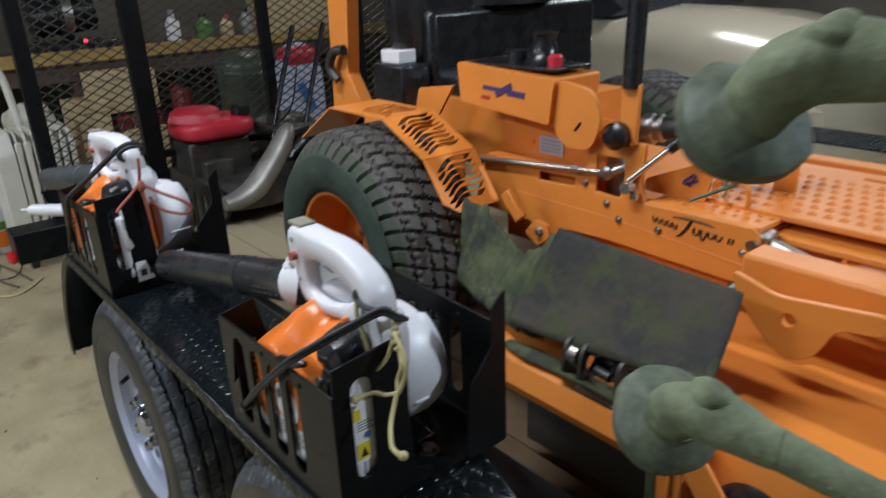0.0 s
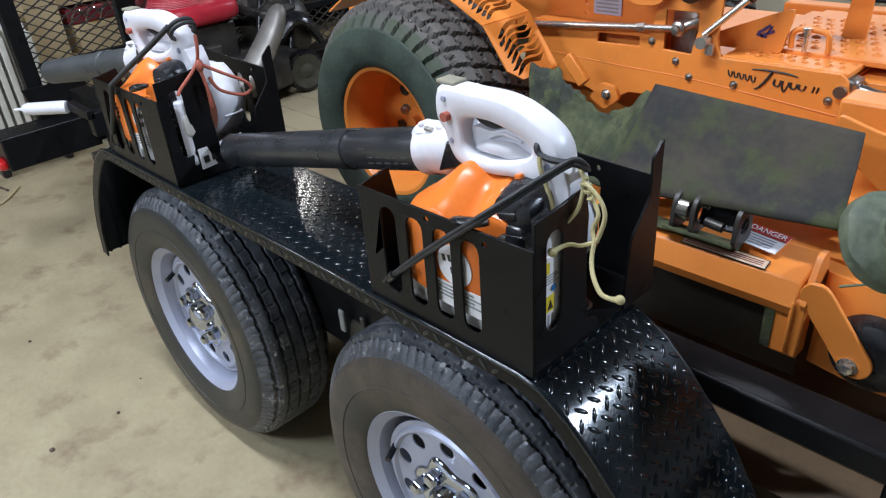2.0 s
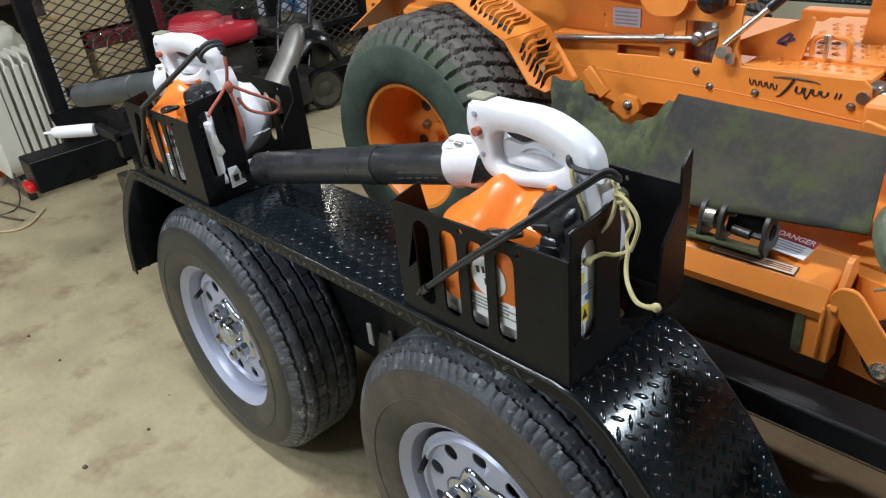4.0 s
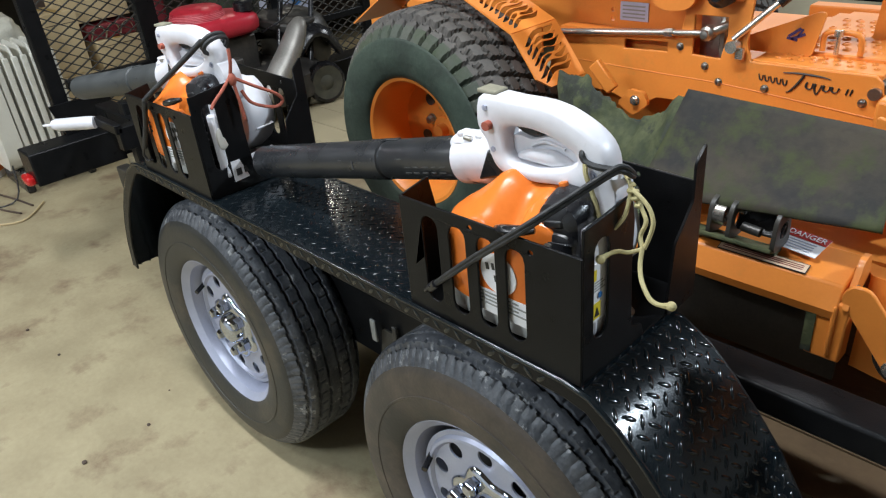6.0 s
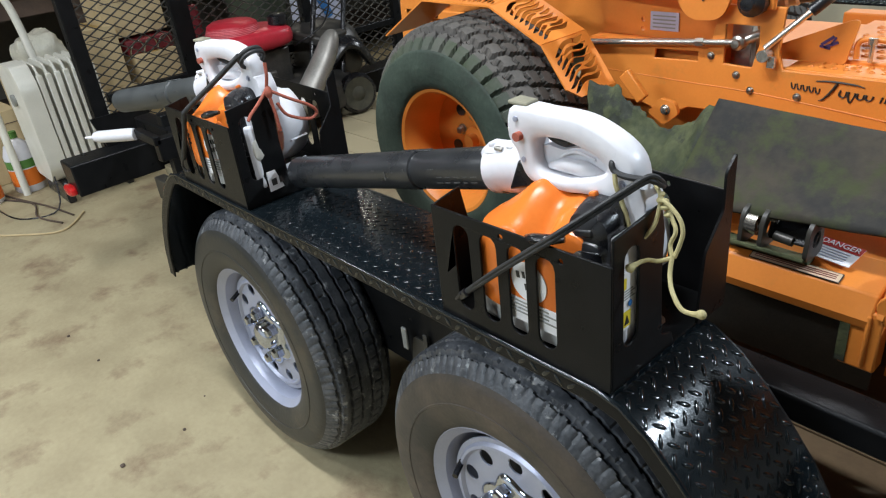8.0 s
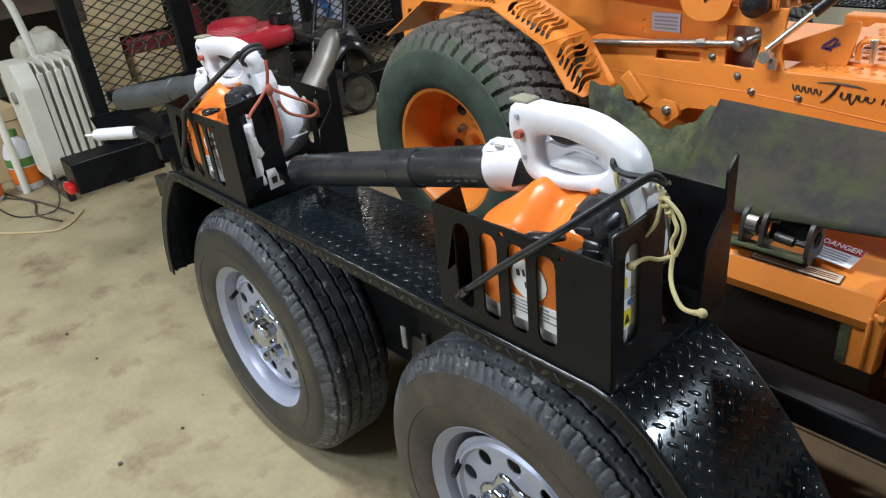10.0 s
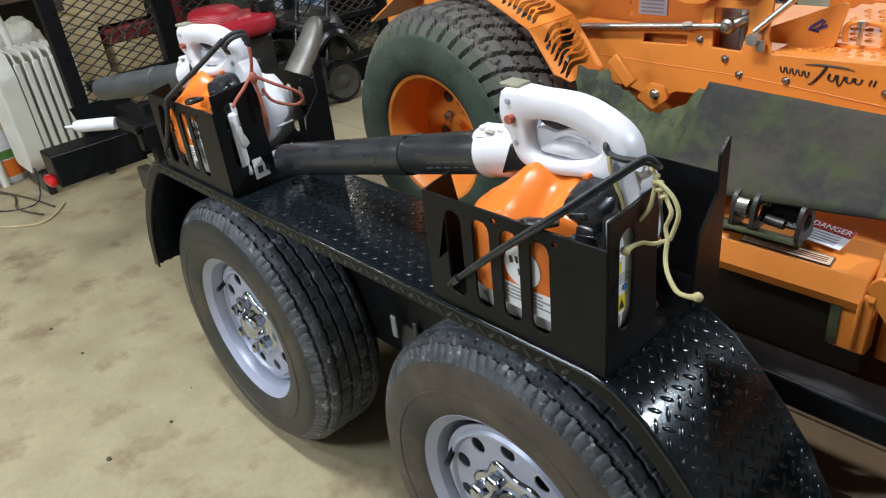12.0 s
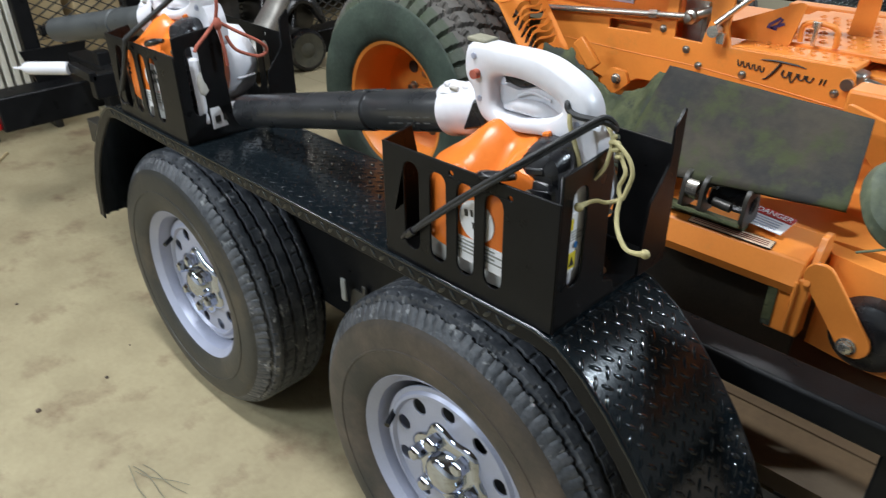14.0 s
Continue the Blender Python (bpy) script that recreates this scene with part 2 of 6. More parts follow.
class Mesh:
    """Gathers points and faces of one part, in world metres."""

    def __init__(self):
        self.v, self.f = [], []

    def add(self, verts, faces):
        n = len(self.v)
        self.v += [tuple(p) for p in verts]
        self.f += [tuple(i + n for i in q) for q in faces]
        return self

    def box(self, x0, y0, z0, x1, y1, z1):
        v = [(x, y, z) for z in (z0, z1) for y in (y0, y1) for x in (x0, x1)]
        return self.add(v, [(0, 2, 3, 1), (4, 5, 7, 6), (0, 1, 5, 4), (2, 6, 7, 3), (0, 4, 6, 2), (1, 3, 7, 5)])

    def obox(self, m, sx, sy, sz):
        v = [m @ Vector((x * sx / 2, y * sy / 2, z * sz / 2)) for z in (-1, 1) for y in (-1, 1) for x in (-1, 1)]
        return self.add(v, [(0, 2, 3, 1), (4, 5, 7, 6), (0, 1, 5, 4), (2, 6, 7, 3), (0, 4, 6, 2), (1, 3, 7, 5)])

    def rings(self, rings, close=True, caps=True):
        """Skin over rings of points of one count."""
        n = len(rings[0])
        v = [p for r in rings for p in r]
        f = []
        for i in range(len(rings) - 1):
            for j in range(n if close else n - 1):
                a, b = i * n + j, i * n + (j + 1) % n
                f.append((a, b, b + n, a + n))
        if caps and close:
            f.append(tuple(range(n))[::-1])
            f.append(tuple(range((len(rings) - 1) * n, len(rings) * n)))
        return self.add(v, f)

    def lathe(self, c, axis, prof, n=32, caps=False):
        """Turn a profile of (along axis, radius) about an axis through c."""
        a = Vector(axis).normalized()
        u = a.orthogonal().normalized()
        w = a.cross(u)
        c = Vector(c)
        rr = [[c + a * d + (u * math.cos(2 * math.pi * k / n) + w * math.sin(2 * math.pi * k / n)) * r for k in range(n)] for d, r in prof]
        return self.rings(rr, True, caps)

    def cyl(self, a, b, r, n=20, r2=None):
        a, b = Vector(a), Vector(b)
        L = (b - a).length
        return self.lathe(a, b - a, [(0, r), (L, r if r2 is None else r2)], n, True)

    def tube(self, pts, r, n=10, flat=1.0, up=(0, 0, 1), smooth=5):
        """Sweep a round (or flattened) section along points; r may be a list."""
        P = spline([Vector(p) for p in pts], smooth) if smooth > 1 else [Vector(p) for p in pts]
        R = r if isinstance(r, (list, tuple)) else [r] * len(pts)
        R = [R[min(len(R) - 1, i // smooth)] * (1 - (i % smooth) / smooth) + R[min(len(R) - 1, i // smooth + 1)] * (i % smooth) / smooth for i in range(len(P))] if smooth > 1 else R
        rr = []
        side = None
        for i, p in enumerate(P):
            d = (P[min(i + 1, len(P) - 1)] - P[max(i - 1, 0)]).normalized()
            if side is None:
                side = d.cross(Vector(up))
                if side.length < 0.1:
                    side = d.orthogonal()
            side = (side - d * side.dot(d)).normalized()
            w = d.cross(side)
            rr.append([p + side * math.cos(2 * math.pi * k / n) * R[i] * flat + w * math.sin(2 * math.pi * k / n) * R[i] for k in range(n)])
        return self.rings(rr)

    def plate(self, outline, holes, t, place):
        """A flat sheet of thickness t with holes; place maps (u, v, depth) to the world."""
        loops = [outline, *holes]
        flat = [[Vector((x, y, 0)) for x, y in lp] for lp in loops]
        tris = geometry.tessellate_polygon(flat)
        pts = [p for lp in loops for p in lp]
        n = len(pts)
        v = [place(x, y, 0) for x, y in pts] + [place(x, y, t) for x, y in pts]
        f = [tuple(q) for q in tris] + [tuple(i + n for i in reversed(q)) for q in tris]
        o = 0
        for lp in loops:
            k = len(lp)
            for i in range(k):
                a, b = o + i, o + (i + 1) % k
                f.append((a, b, b + n, a + n))
            o += k
        return self.add(v, f)

    def ball(self, c, rx, ry, rz, n=16, m=10, e=1.0):
        """A round or squarish body (e under 1: boxier)."""
        c = Vector(c)

        def sg(x):
            return math.copysign(abs(x) ** e, x)
        rr = []
        for i in range(m + 1):
            a = -math.pi / 2 + math.pi * i / m
            ca, sa = max(1e-3, sg(math.cos(a))), sg(math.sin(a))
            rr.append([c + Vector((rx * ca * sg(math.cos(2 * math.pi * k / n)), ry * ca * sg(math.sin(2 * math.pi * k / n)), rz * sa)) for k in range(n)])
        return self.rings(rr)


def spline(P, k):
    """Catmull-Rom points through P, k to a stretch."""
    out = []
    for i in range(len(P) - 1):
        p0, p1, p2, p3 = P[max(i - 1, 0)], P[i], P[i + 1], P[min(i + 2, len(P) - 1)]
        for j in range(k):
            t = j / k
            out.append(0.5 * (2 * p1 + (p2 - p0) * t + (2 * p0 - 5 * p1 + 4 * p2 - p3) * t * t + (3 * p1 - p0 - 3 * p2 + p3) * t ** 3))
    return out + [P[-1].copy()]


ORIGIN, PLAN = {}, {}


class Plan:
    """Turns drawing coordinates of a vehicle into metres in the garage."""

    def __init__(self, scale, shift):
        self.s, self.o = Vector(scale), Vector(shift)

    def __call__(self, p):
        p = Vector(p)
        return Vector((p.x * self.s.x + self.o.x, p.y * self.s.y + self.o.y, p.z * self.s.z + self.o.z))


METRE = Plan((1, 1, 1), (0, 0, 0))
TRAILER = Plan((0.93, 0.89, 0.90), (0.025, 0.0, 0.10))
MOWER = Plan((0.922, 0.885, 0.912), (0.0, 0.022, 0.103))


def thing(name, at, label, category, group="", kind="", plan=METRE):
    ob = new(name)
    ob.location = plan(at)
    ob.empty_display_size = 0.05
    ORIGIN[ob.name], PLAN[ob.name] = plan(at), plan
    return tagged(ob, label, category, group, kind)


def finish(me, material, angle=38):
    me.materials.append(material)
    bm = bmesh.new()
    bm.from_mesh(me)
    bmesh.ops.recalc_face_normals(bm, faces=bm.faces)
    bm.to_mesh(me)
    bm.free()
    me.polygons.foreach_set("use_smooth", [True] * len(me.polygons))
    me.set_sharp_from_angle(angle=radians(angle))


def part(name, g, material, parent, label="", bevel=0.0, kind="", angle=38, plan=None):
    o, plan = ORIGIN[parent.name], plan or PLAN[parent.name]
    me = bpy.data.meshes.new(name)
    me.from_pydata([tuple(plan(p) - o) for p in g.v], [], g.f)
    finish(me, material, angle)
    ob = new(name, me)
    ob.parent = parent
    ORIGIN[ob.name], PLAN[ob.name] = o, plan
    if bevel:
        b = ob.modifiers.new("edge", "BEVEL")
        b.width, b.segments, b.limit_method, b.angle_limit = bevel, 2, "ANGLE", radians(40)
    return tagged(ob, label, "", "", kind)


def solid(name, g, material, label, category="", kind="structure", bevel=0.0, group=""):
    """A top-level thing of one mesh, in world metres."""
    me = bpy.data.meshes.new(name)
    me.from_pydata(g.v, [], g.f)
    finish(me, material)
    ob = new(name, me)
    ORIGIN[ob.name] = Vector((0, 0, 0))
    if bevel:
        b = ob.modifiers.new("edge", "BEVEL")
        b.width, b.segments, b.limit_method, b.angle_limit = bevel, 2, "ANGLE", radians(40)
    return tagged(ob, label, category, group, kind)


def circle(cx, cy, r, n=16, a0=0.0):
    return [(cx + r * math.cos(a0 + 2 * math.pi * i / n), cy + r * math.sin(a0 + 2 * math.pi * i / n)) for i in range(n)]


def slot(x0, y0, x1, y1, n=6):
    """An upright slot with round ends."""
    r, cx = (x1 - x0) / 2, (x0 + x1) / 2
    top = [(cx + r * math.cos(math.pi * i / n), y1 - r + r * math.sin(math.pi * i / n)) for i in range(n + 1)]
    bot = [(cx - r * math.cos(math.pi * i / n), y0 + r - r * math.sin(math.pi * i / n)) for i in range(n + 1)]
    return top + bot


def rounded(pts, r, n=4):
    """Round the corners of an outline."""
    out = []
    k = len(pts)
    for i in range(k):
        p, a, b = Vector(pts[i]), Vector(pts[i - 1]), Vector(pts[(i + 1) % k])
        ra = min(r, (a - p).length * 0.45)
        rb = min(r, (b - p).length * 0.45)
        s, e = p + (a - p).normalized() * ra, p + (b - p).normalized() * rb
        for j in range(n + 1):
            t = j / n
            q = s * (1 - t) ** 2 + p * 2 * t * (1 - t) + e * t * t
            out.append((q.x, q.y))
    return out


def bolt(g, p, axis, r=0.009, h=0.008):
    p, a = Vector(p), Vector(axis).normalized()
    g.lathe(p, a, [(0, r * 1.45), (h * 0.2, r * 1.45), (h * 0.2, r)], 14, False)
    g.lathe(p + a * h * 0.2, a, [(0, r), (h, r), (h * 1.1, r * 0.8)], 6, True)


# ---- room ----
X0, X1, Y0, Y1 = -5.4, 6.0, -4.5, 6.2
solid("floor", Mesh().box(X0 - 0.2, Y0 - 0.2, -0.15, X1 + 0.2, Y1 + 0.2, 0), CONCRETE, "stained tan concrete garage floor", "floor")
solid("wall_west", Mesh().box(X0 - 0.2, Y0, 0, X0, Y1, CEIL), WALL, "dark brown board garage wall behind the bench", "wall")
# Out of view; white so that the glossy fender slope mirrors it.
solid("wall_east", Mesh().box(X1, Y0, 0, X1 + 0.2, Y1, CEIL), BOUNCEPAINT, "unseen garage wall, made white to reflect in the fender", "wall")
solid("wall_north", Mesh().box(X0 - 0.2, Y1, 0, X1 + 0.2, Y1 + 0.2, CEIL), WALL, "dark brown board garage wall behind the car", "wall")
# Out of view; white to throw fill on the tyres and dark parts.
solid("wall_south", Mesh().box(X0 - 0.2, Y0 - 0.2, 0, X1 + 0.2, Y0, CEIL), BOUNCEPAINT, "unseen garage wall, made white to bounce light", "wall")
solid("ceiling", Mesh().box(X0 - 0.2, Y0 - 0.2, CEIL, X1 + 0.2, Y1 + 0.2, CEIL + 0.15), CEILING, "dark board garage ceiling", "ceiling")

for x, y, sx, sy, watts, tint in LAMPS:
    lamp = thing("ceiling_light", (x, y, CEIL), "white two-tube ceiling light out of view, added to light the garage", "ceiling light", "shop lights on the ceiling")
    part("housing", Mesh().box(x - sx / 2, y - sy / 2, CEIL - 0.05, x + sx / 2, y + sy / 2, CEIL), WHITEPL, lamp)
    for k in (-0.3 * min(sx, sy), 0.3 * min(sx, sy)):
        ends = ((x - sx / 2 + 0.03, y + k), (x + sx / 2 - 0.03, y + k)) if sx > sy else ((x + k, y - sy / 2 + 0.03), (x + k, y + sy / 2 - 0.03))
        part("tube", Mesh().cyl((*ends[0], CEIL - 0.068), (*ends[1], CEIL - 0.068), 0.014, 10), TUBELIGHT, lamp)
    data = bpy.data.lights.new("shop_light", "AREA")
    data.shape, data.size, data.size_y, data.energy, data.color = "RECTANGLE", sx, sy, watts, tint
    ob = new("shop_light", data)
    ob.matrix_world = pose(x, y, CEIL - 0.1)

# ---- trailer ----
DECK = 0.38
FZ = 0.765
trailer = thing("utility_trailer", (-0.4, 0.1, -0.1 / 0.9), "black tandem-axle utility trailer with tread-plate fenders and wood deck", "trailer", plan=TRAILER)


def tyre(parent, c, R, bead, half, bulge, shoulder, depth, n, cols, tread_mat, side_mat, pattern, upper_mat=None, shoulder_mat=None):
    """A tyre about an axis along y: two sidewalls and a carcass with a moulded tread."""
    cx, cy, cz = c
    side = [(half * 0.80, bead), (half * 0.95, bead + 0.010), (half * (bulge - 0.015), bead + (R - bead) * 0.26), (half * bulge, bead + (R - bead) * 0.45), (half * (bulge - 0.03), bead + (R - bead) * 0.66), (half * 0.96, R - shoulder)]
    side = [(p.x, p.y) for p in spline([Vector((*p, 0)) for p in side], 4)]
    for s in (-1, 1):
        part("sidewall", Mesh().lathe((cx, cy, cz), (0, s, 0), side[:12], 96), side_mat, parent)
        part("upper_sidewall", Mesh().lathe((cx, cy, cz), (0, s, 0), side[11:], 96), upper_mat or side_mat, parent)
        if not upper_mat:
            continue
        ridge = [(side[11][0] + d, side[11][1] + e) for d, e in ((-0.001, -0.003), (0.0016, -0.0015), (0.0016, 0.0015), (-0.001, 0.003))]
        part("moulded_ridge", Mesh().lathe((cx, cy, cz), (0, s, 0), ridge, 96), side_mat, parent)
    ys = [-half * 0.96, -half * 0.93, -half * 0.88] + [half * 0.86 * (2 * j / cols - 1) for j in range(cols + 1)] + [half * 0.88, half * 0.93, half * 0.96]
    rows = []
    for i in range(n):
        a = 2 * math.pi * i / n
        row = []
        for y in ys:
            q = abs(y) / half
            r = R - shoulder * max(0, (q - 0.50) / 0.46) ** 2.0
            r -= depth * pattern(a, y / half) * (1 if q < 0.94 else 0.55)
            row.append((cx + math.cos(a) * r, cy + y, cz + math.sin(a) * r))
        rows.append(row)
    rows.append(rows[0])
    cut = max(i for i, y in enumerate(ys) if y < -half * 0.79) if shoulder_mat else 0
    part("tread", Mesh().rings([r[cut:len(ys) - cut] for r in rows], False, False), tread_mat, parent, angle=30)
    if shoulder_mat:
        part("shoulder", Mesh().rings([r[:cut + 1] for r in rows], False, False), shoulder_mat, parent, "grass-stained shoulder bars", angle=30)
        part("shoulder", Mesh().rings([r[len(ys) - cut - 1:] for r in rows], False, False), shoulder_mat, parent, "grass-stained shoulder bars", angle=30)


def rib_tread(a, q):
    """Six grooves between ribs, close cross cuts on the shoulders, fine cuts between."""
    zig = 0.010 * math.sin(a * 63)
    for g0 in (-0.72, -0.44, -0.15, 0.15, 0.44, 0.72):
        if abs(q - g0 - zig) < 0.032:
            return 1.0
    step = round(a * 504 / (2 * math.pi))
    if abs(q) > 0.76:
        return 0.34 if (step + (1 if abs(q) > 0.88 else 0)) % 5 == 0 else 0.0
    if abs(q) > 0.50:
        return 0.42 if step % 8 == 3 and abs(q) > 0.60 else 0.0
    return 0.30 if step % 8 == (0 if q > 0 else 4) and abs(q) > 0.24 else 0.0


def turf_tread(a, q):
    """Square turf blocks in slanted rows, with shoulder bars."""
    u = (a * 44 / (2 * math.pi) + 1.2 * q) % 1
    v = ((q + 1) * 3.75 + 0.06 * math.sin(a * 88)) % 1
    if abs(q) > 0.80:
        return 1.25 if u < 0.20 else 0.0
    du, dv = abs(u - 0.60) / 0.405, abs(v - 0.61) / 0.395
    return 1.0 if du ** 9 + dv ** 9 > 0.99 else 0.0


def trailer_wheel(cx, cy, spin, dust, face):
    R, r = 0.340, 0.192
    w = part("wheel", Mesh().lathe((cx, cy, R), (0, -1, 0), [(-0.085, 0.188), (-0.06, 0.176), (0.0, 0.162), (0.045, 0.164), (0.070, 0.177), (0.086, 0.180), (0.097, 0.193), (0.101, 0.197), (0.099, 0.201), (0.088, 0.195)], 72), SILVER, trailer,
             "silver steel wheel with round vent holes and black tyre", plan=METRE)
    tyre(w, (cx, cy - 0.008, R), R, r, 0.101, 1.06, 0.036, 0.0095, 504, 84, RUBBER, dust, rib_tread, dust)
    holes = [circle(0.122 * math.cos(a), 0.122 * math.sin(a), 0.0160, 14) for a in [spin + 2 * math.pi * i / 10 for i in range(10)]]
    disc = Mesh().plate(circle(0, 0, 0.163, 64), holes, 0.004, lambda u, v, d: (cx + u, cy - face - d, R + v))
    part("wheel_disc", disc, SILVER, w, bevel=0.0015)
    part("disc_step", Mesh().lathe((cx, cy - face - 0.004, R), (0, -1, 0), [(0, 0.154), (0.006, 0.149), (0.007, 0.144), (0.0, 0.139)], 64), SILVER, w)
    part("brake_drum", Mesh().lathe((cx, cy, R), (0, -1, 0), [(-0.05, 0.15), (0.02, 0.15), (0.025, 0.10), (0.025, 0.0005)], 40), BLACKDUST, w)
    lobes = []
    for k in range(72):
        a = 2 * math.pi * k / 72
        r = 0.086 + 0.008 * math.cos(6 * (a - spin - math.pi / 6))
        lobes.append((r * math.cos(a), r * math.sin(a)))
    part("lug_cover", Mesh().rings([[(cx + x * k, cy - face - 0.004 - h, R + z * k) for x, z in lobes] for k, h in ((1.0, 0.0), (0.97, 0.006), (0.84, 0.010), (0.52, 0.008))]), CHROME, w, "chrome lug cover with six lobes", angle=50)
    part("hub_cover", Mesh().lathe((cx, cy - face + 0.008, R), (0, -1, 0), [(-0.012, 0.060), (-0.004, 0.056), (0.004, 0.046), (0.012, 0.042), (0.034, 0.038), (0.044, 0.030), (0.048, 0.016), (0.049, 0.0005)], 48), CHROME, w, "chrome hub cover")
    for i in range(6):
        a = spin + math.pi / 6 + 2 * math.pi * i / 6
        p = (cx + 0.064 * math.cos(a), cy - face - 0.004, R + 0.064 * math.sin(a))
        g = Mesh()
        g.lathe(p, (0, -1, 0), [(0, 0.0225), (0.005, 0.0215), (0.009, 0.0165), (0.026, 0.0155), (0.033, 0.011), (0.035, 0.0005)], 6)
        part("lug_nut", g, CHROME, w)
    a = spin + 2.5
    part("valve_stem", Mesh().cyl((cx + 0.15 * math.cos(a), cy - face - 0.004, R + 0.15 * math.sin(a)), (cx + 0.135 * math.cos(a), cy - face - 0.036, R + 0.135 * math.sin(a)), 0.006, 10), BLACKPL, w)


trailer_wheel(0.020, 0.113, 0.35, DUSTWALL, 0.070)
trailer_wheel(-0.86, 0.113, 0.10, SIDEWALL, 0.058)
for x in (0.012, -0.86):
    part("axle", Mesh().cyl((x, 0.2, 0.345), (x, 2.0, 0.345), 0.035, 16), BLACKDUST, trailer, plan=METRE)
part("spring_hanger", Mesh().box(-0.46, 0.27, 0.24, -0.40, 0.33, 0.42), BLACKDUST, trailer, bevel=0.004)
part("equalizer", Mesh().obox(pose(-0.43, 0.26, 0.30, 0, 8, 0), 0.22, 0.02, 0.06), STEEL, trailer, "worn grey spring equalizer", bevel=0.004)
part("shackle_bolt", Mesh().cyl((-0.545, 0.23, 0.37), (-0.545, 0.25, 0.28), 0.018, 12), STEEL, trailer)
for x0, x1 in ((-0.86, -0.50), (0.0, -0.36)):
    part("leaf_spring", Mesh().tube([(x0 - math.copysign(0.28, x1 - x0), 0.30, 0.36), (x0, 0.30, 0.29), (x1, 0.30, 0.33)], 0.022, 8, 1.4), BLACKDUST, trailer)

# fender: flat top with rounded-off ends, an outer lip, and raised lugs
FY0, FY1 = -0.035, 0.205
bend = [(0.225, FZ), (0.262, FZ - 0.008), (0.305, FZ - 0.036), (0.345, FZ - 0.075), (0.385, FZ - 0.122), (0.425, FZ - 0.176), (0.462, FZ - 0.24), (0.492, FZ - 0.31), (0.512, FZ - 0.40)]
top = [(-0.83 - x, z) for x, z in reversed(bend)] + bend
cx, cz = -0.415, 0.30


def inward(x, z, k):
    """A point k further in and down from the fender's outline."""
    d = math.hypot(x - cx, (z - cz) * 2)
    return x - (x - cx) / d * k * (1 if abs(x - cx) > 0.7 else 0.15), z - k * min(1, max(0.25, (z - 0.3) / 0.4))


rows = []
for x, z in top:
    xi, zi = inward(x, z, 0.004)
    rows.append([(x, FY0, z), (x, FY1, z), (xi, FY1, zi), (xi, FY0, zi)])
fender = part("fender", Mesh().rings(rows), PLATE, trailer, "glossy black tread-plate fender", angle=30)
rows = []
for x, z in top:
    xi, zi = inward(x, z, 0.024)
    rows.append([(x, FY0 - 0.004, z + 0.0005), (x, FY0 + 0.002, z + 0.0005), (xi, FY0 + 0.002, zi), (xi, FY0 - 0.004, zi)])
part("lip", Mesh().rings(rows), BLACK, fender, bevel=0.0028)
g = Mesh().tube([(x, FY0 - 0.001, z + 0.0015) for x, z in top], 0.0042, 10, smooth=1)
part("rolled_edge", g, PLATE, fender, "glossy rolled fender edge")
part("inner_sheet", Mesh().plate(top + [(top[-1][0], 0.30), (top[0][0], 0.30)], [], 0.004, lambda u, v, d: (u, FY1 + d, v)), BLACK, fender)


def lug(g, m, a, b, h):
    """One raised lens of tread plate, domed."""
    ring = [(a * math.cos(t), b * math.sin(t)) for t in [2 * math.pi * i / 10 for i in range(10)]]
    v = [m @ Vector((x * k, y * k, h * z)) for k, z in ((1.0, -0.1), (0.80, 0.62), (0.42, 1.0)) for x, y in ring] + [m @ Vector((0, 0, h * 1.06))]
    f = [(r * 10 + i, r * 10 + (i + 1) % 10, r * 10 + 10 + (i + 1) % 10, r * 10 + 10 + i) for r in (0, 1) for i in range(10)] + [(20 + i, 20 + (i + 1) % 10, 30) for i in range(10)]
    g.add(v, f)


g = Mesh()
PITCH = 0.0146
s_run = 0.0
for (xa, za), (xb, zb) in zip(top, top[1:]):
    L = math.hypot(xb - xa, zb - za)
    d = Vector(((xb - xa) / L, 0, (zb - za) / L))
    nrm = Vector((-d.z, 0, d.x))
    i0, i1 = math.ceil((s_run + 0.0) / PITCH), math.floor((s_run + L - 1e-6) / PITCH)
    for i in range(i0, i1 + 1):
        for j in range(8):
            y = FY0 + 0.014 + (j + 0.5 * (i % 2)) * PITCH * 2
            if y > FY1 - 0.006:
                continue
            p = Vector((xa, y, za)) + d * (i * PITCH - s_run) + nrm * 0.0002
            m = Matrix((d, Vector((0, 1, 0)), nrm)).transposed().to_4x4()
            m.translation = p
            lug(g, m @ pose(0, 0, 0, 0, 0, 45 if i % 2 else -45), 0.0112, 0.0040, 0.0015 if nrm.z < 0.98 else 0.0007)
    s_run += L
part("tread_pattern", g, PLATE, fender, "raised lens-shaped lugs of the tread plate", kind="stuff")
g = Mesh()
for i in range(58):
    x = -1.06 + i * PITCH * 1.5
    m = Matrix(((1, 0, 0, x), (0, 0, -1, FY0 - 0.0042), (0, 1, 0, FZ - 0.011), (0, 0, 0, 1)))
    lug(g, m @ pose(0, 0, 0, 0, 0, 45 if i % 2 else -45), 0.0100, 0.0036, 0.0012)
part("lip_pattern", g, PLATE, fender, "raised lugs along the folded fender lip", kind="stuff")

# the far fender, seen past the mower
part("far_fender", Mesh().rings([[(x, 2.44, z), (x, 2.70, z), (x, 2.70, z - 0.006), (x, 2.44, z - 0.006)] for x, z in top]), PLATE, trailer, "far tread-plate fender", angle=30)
g = Mesh()
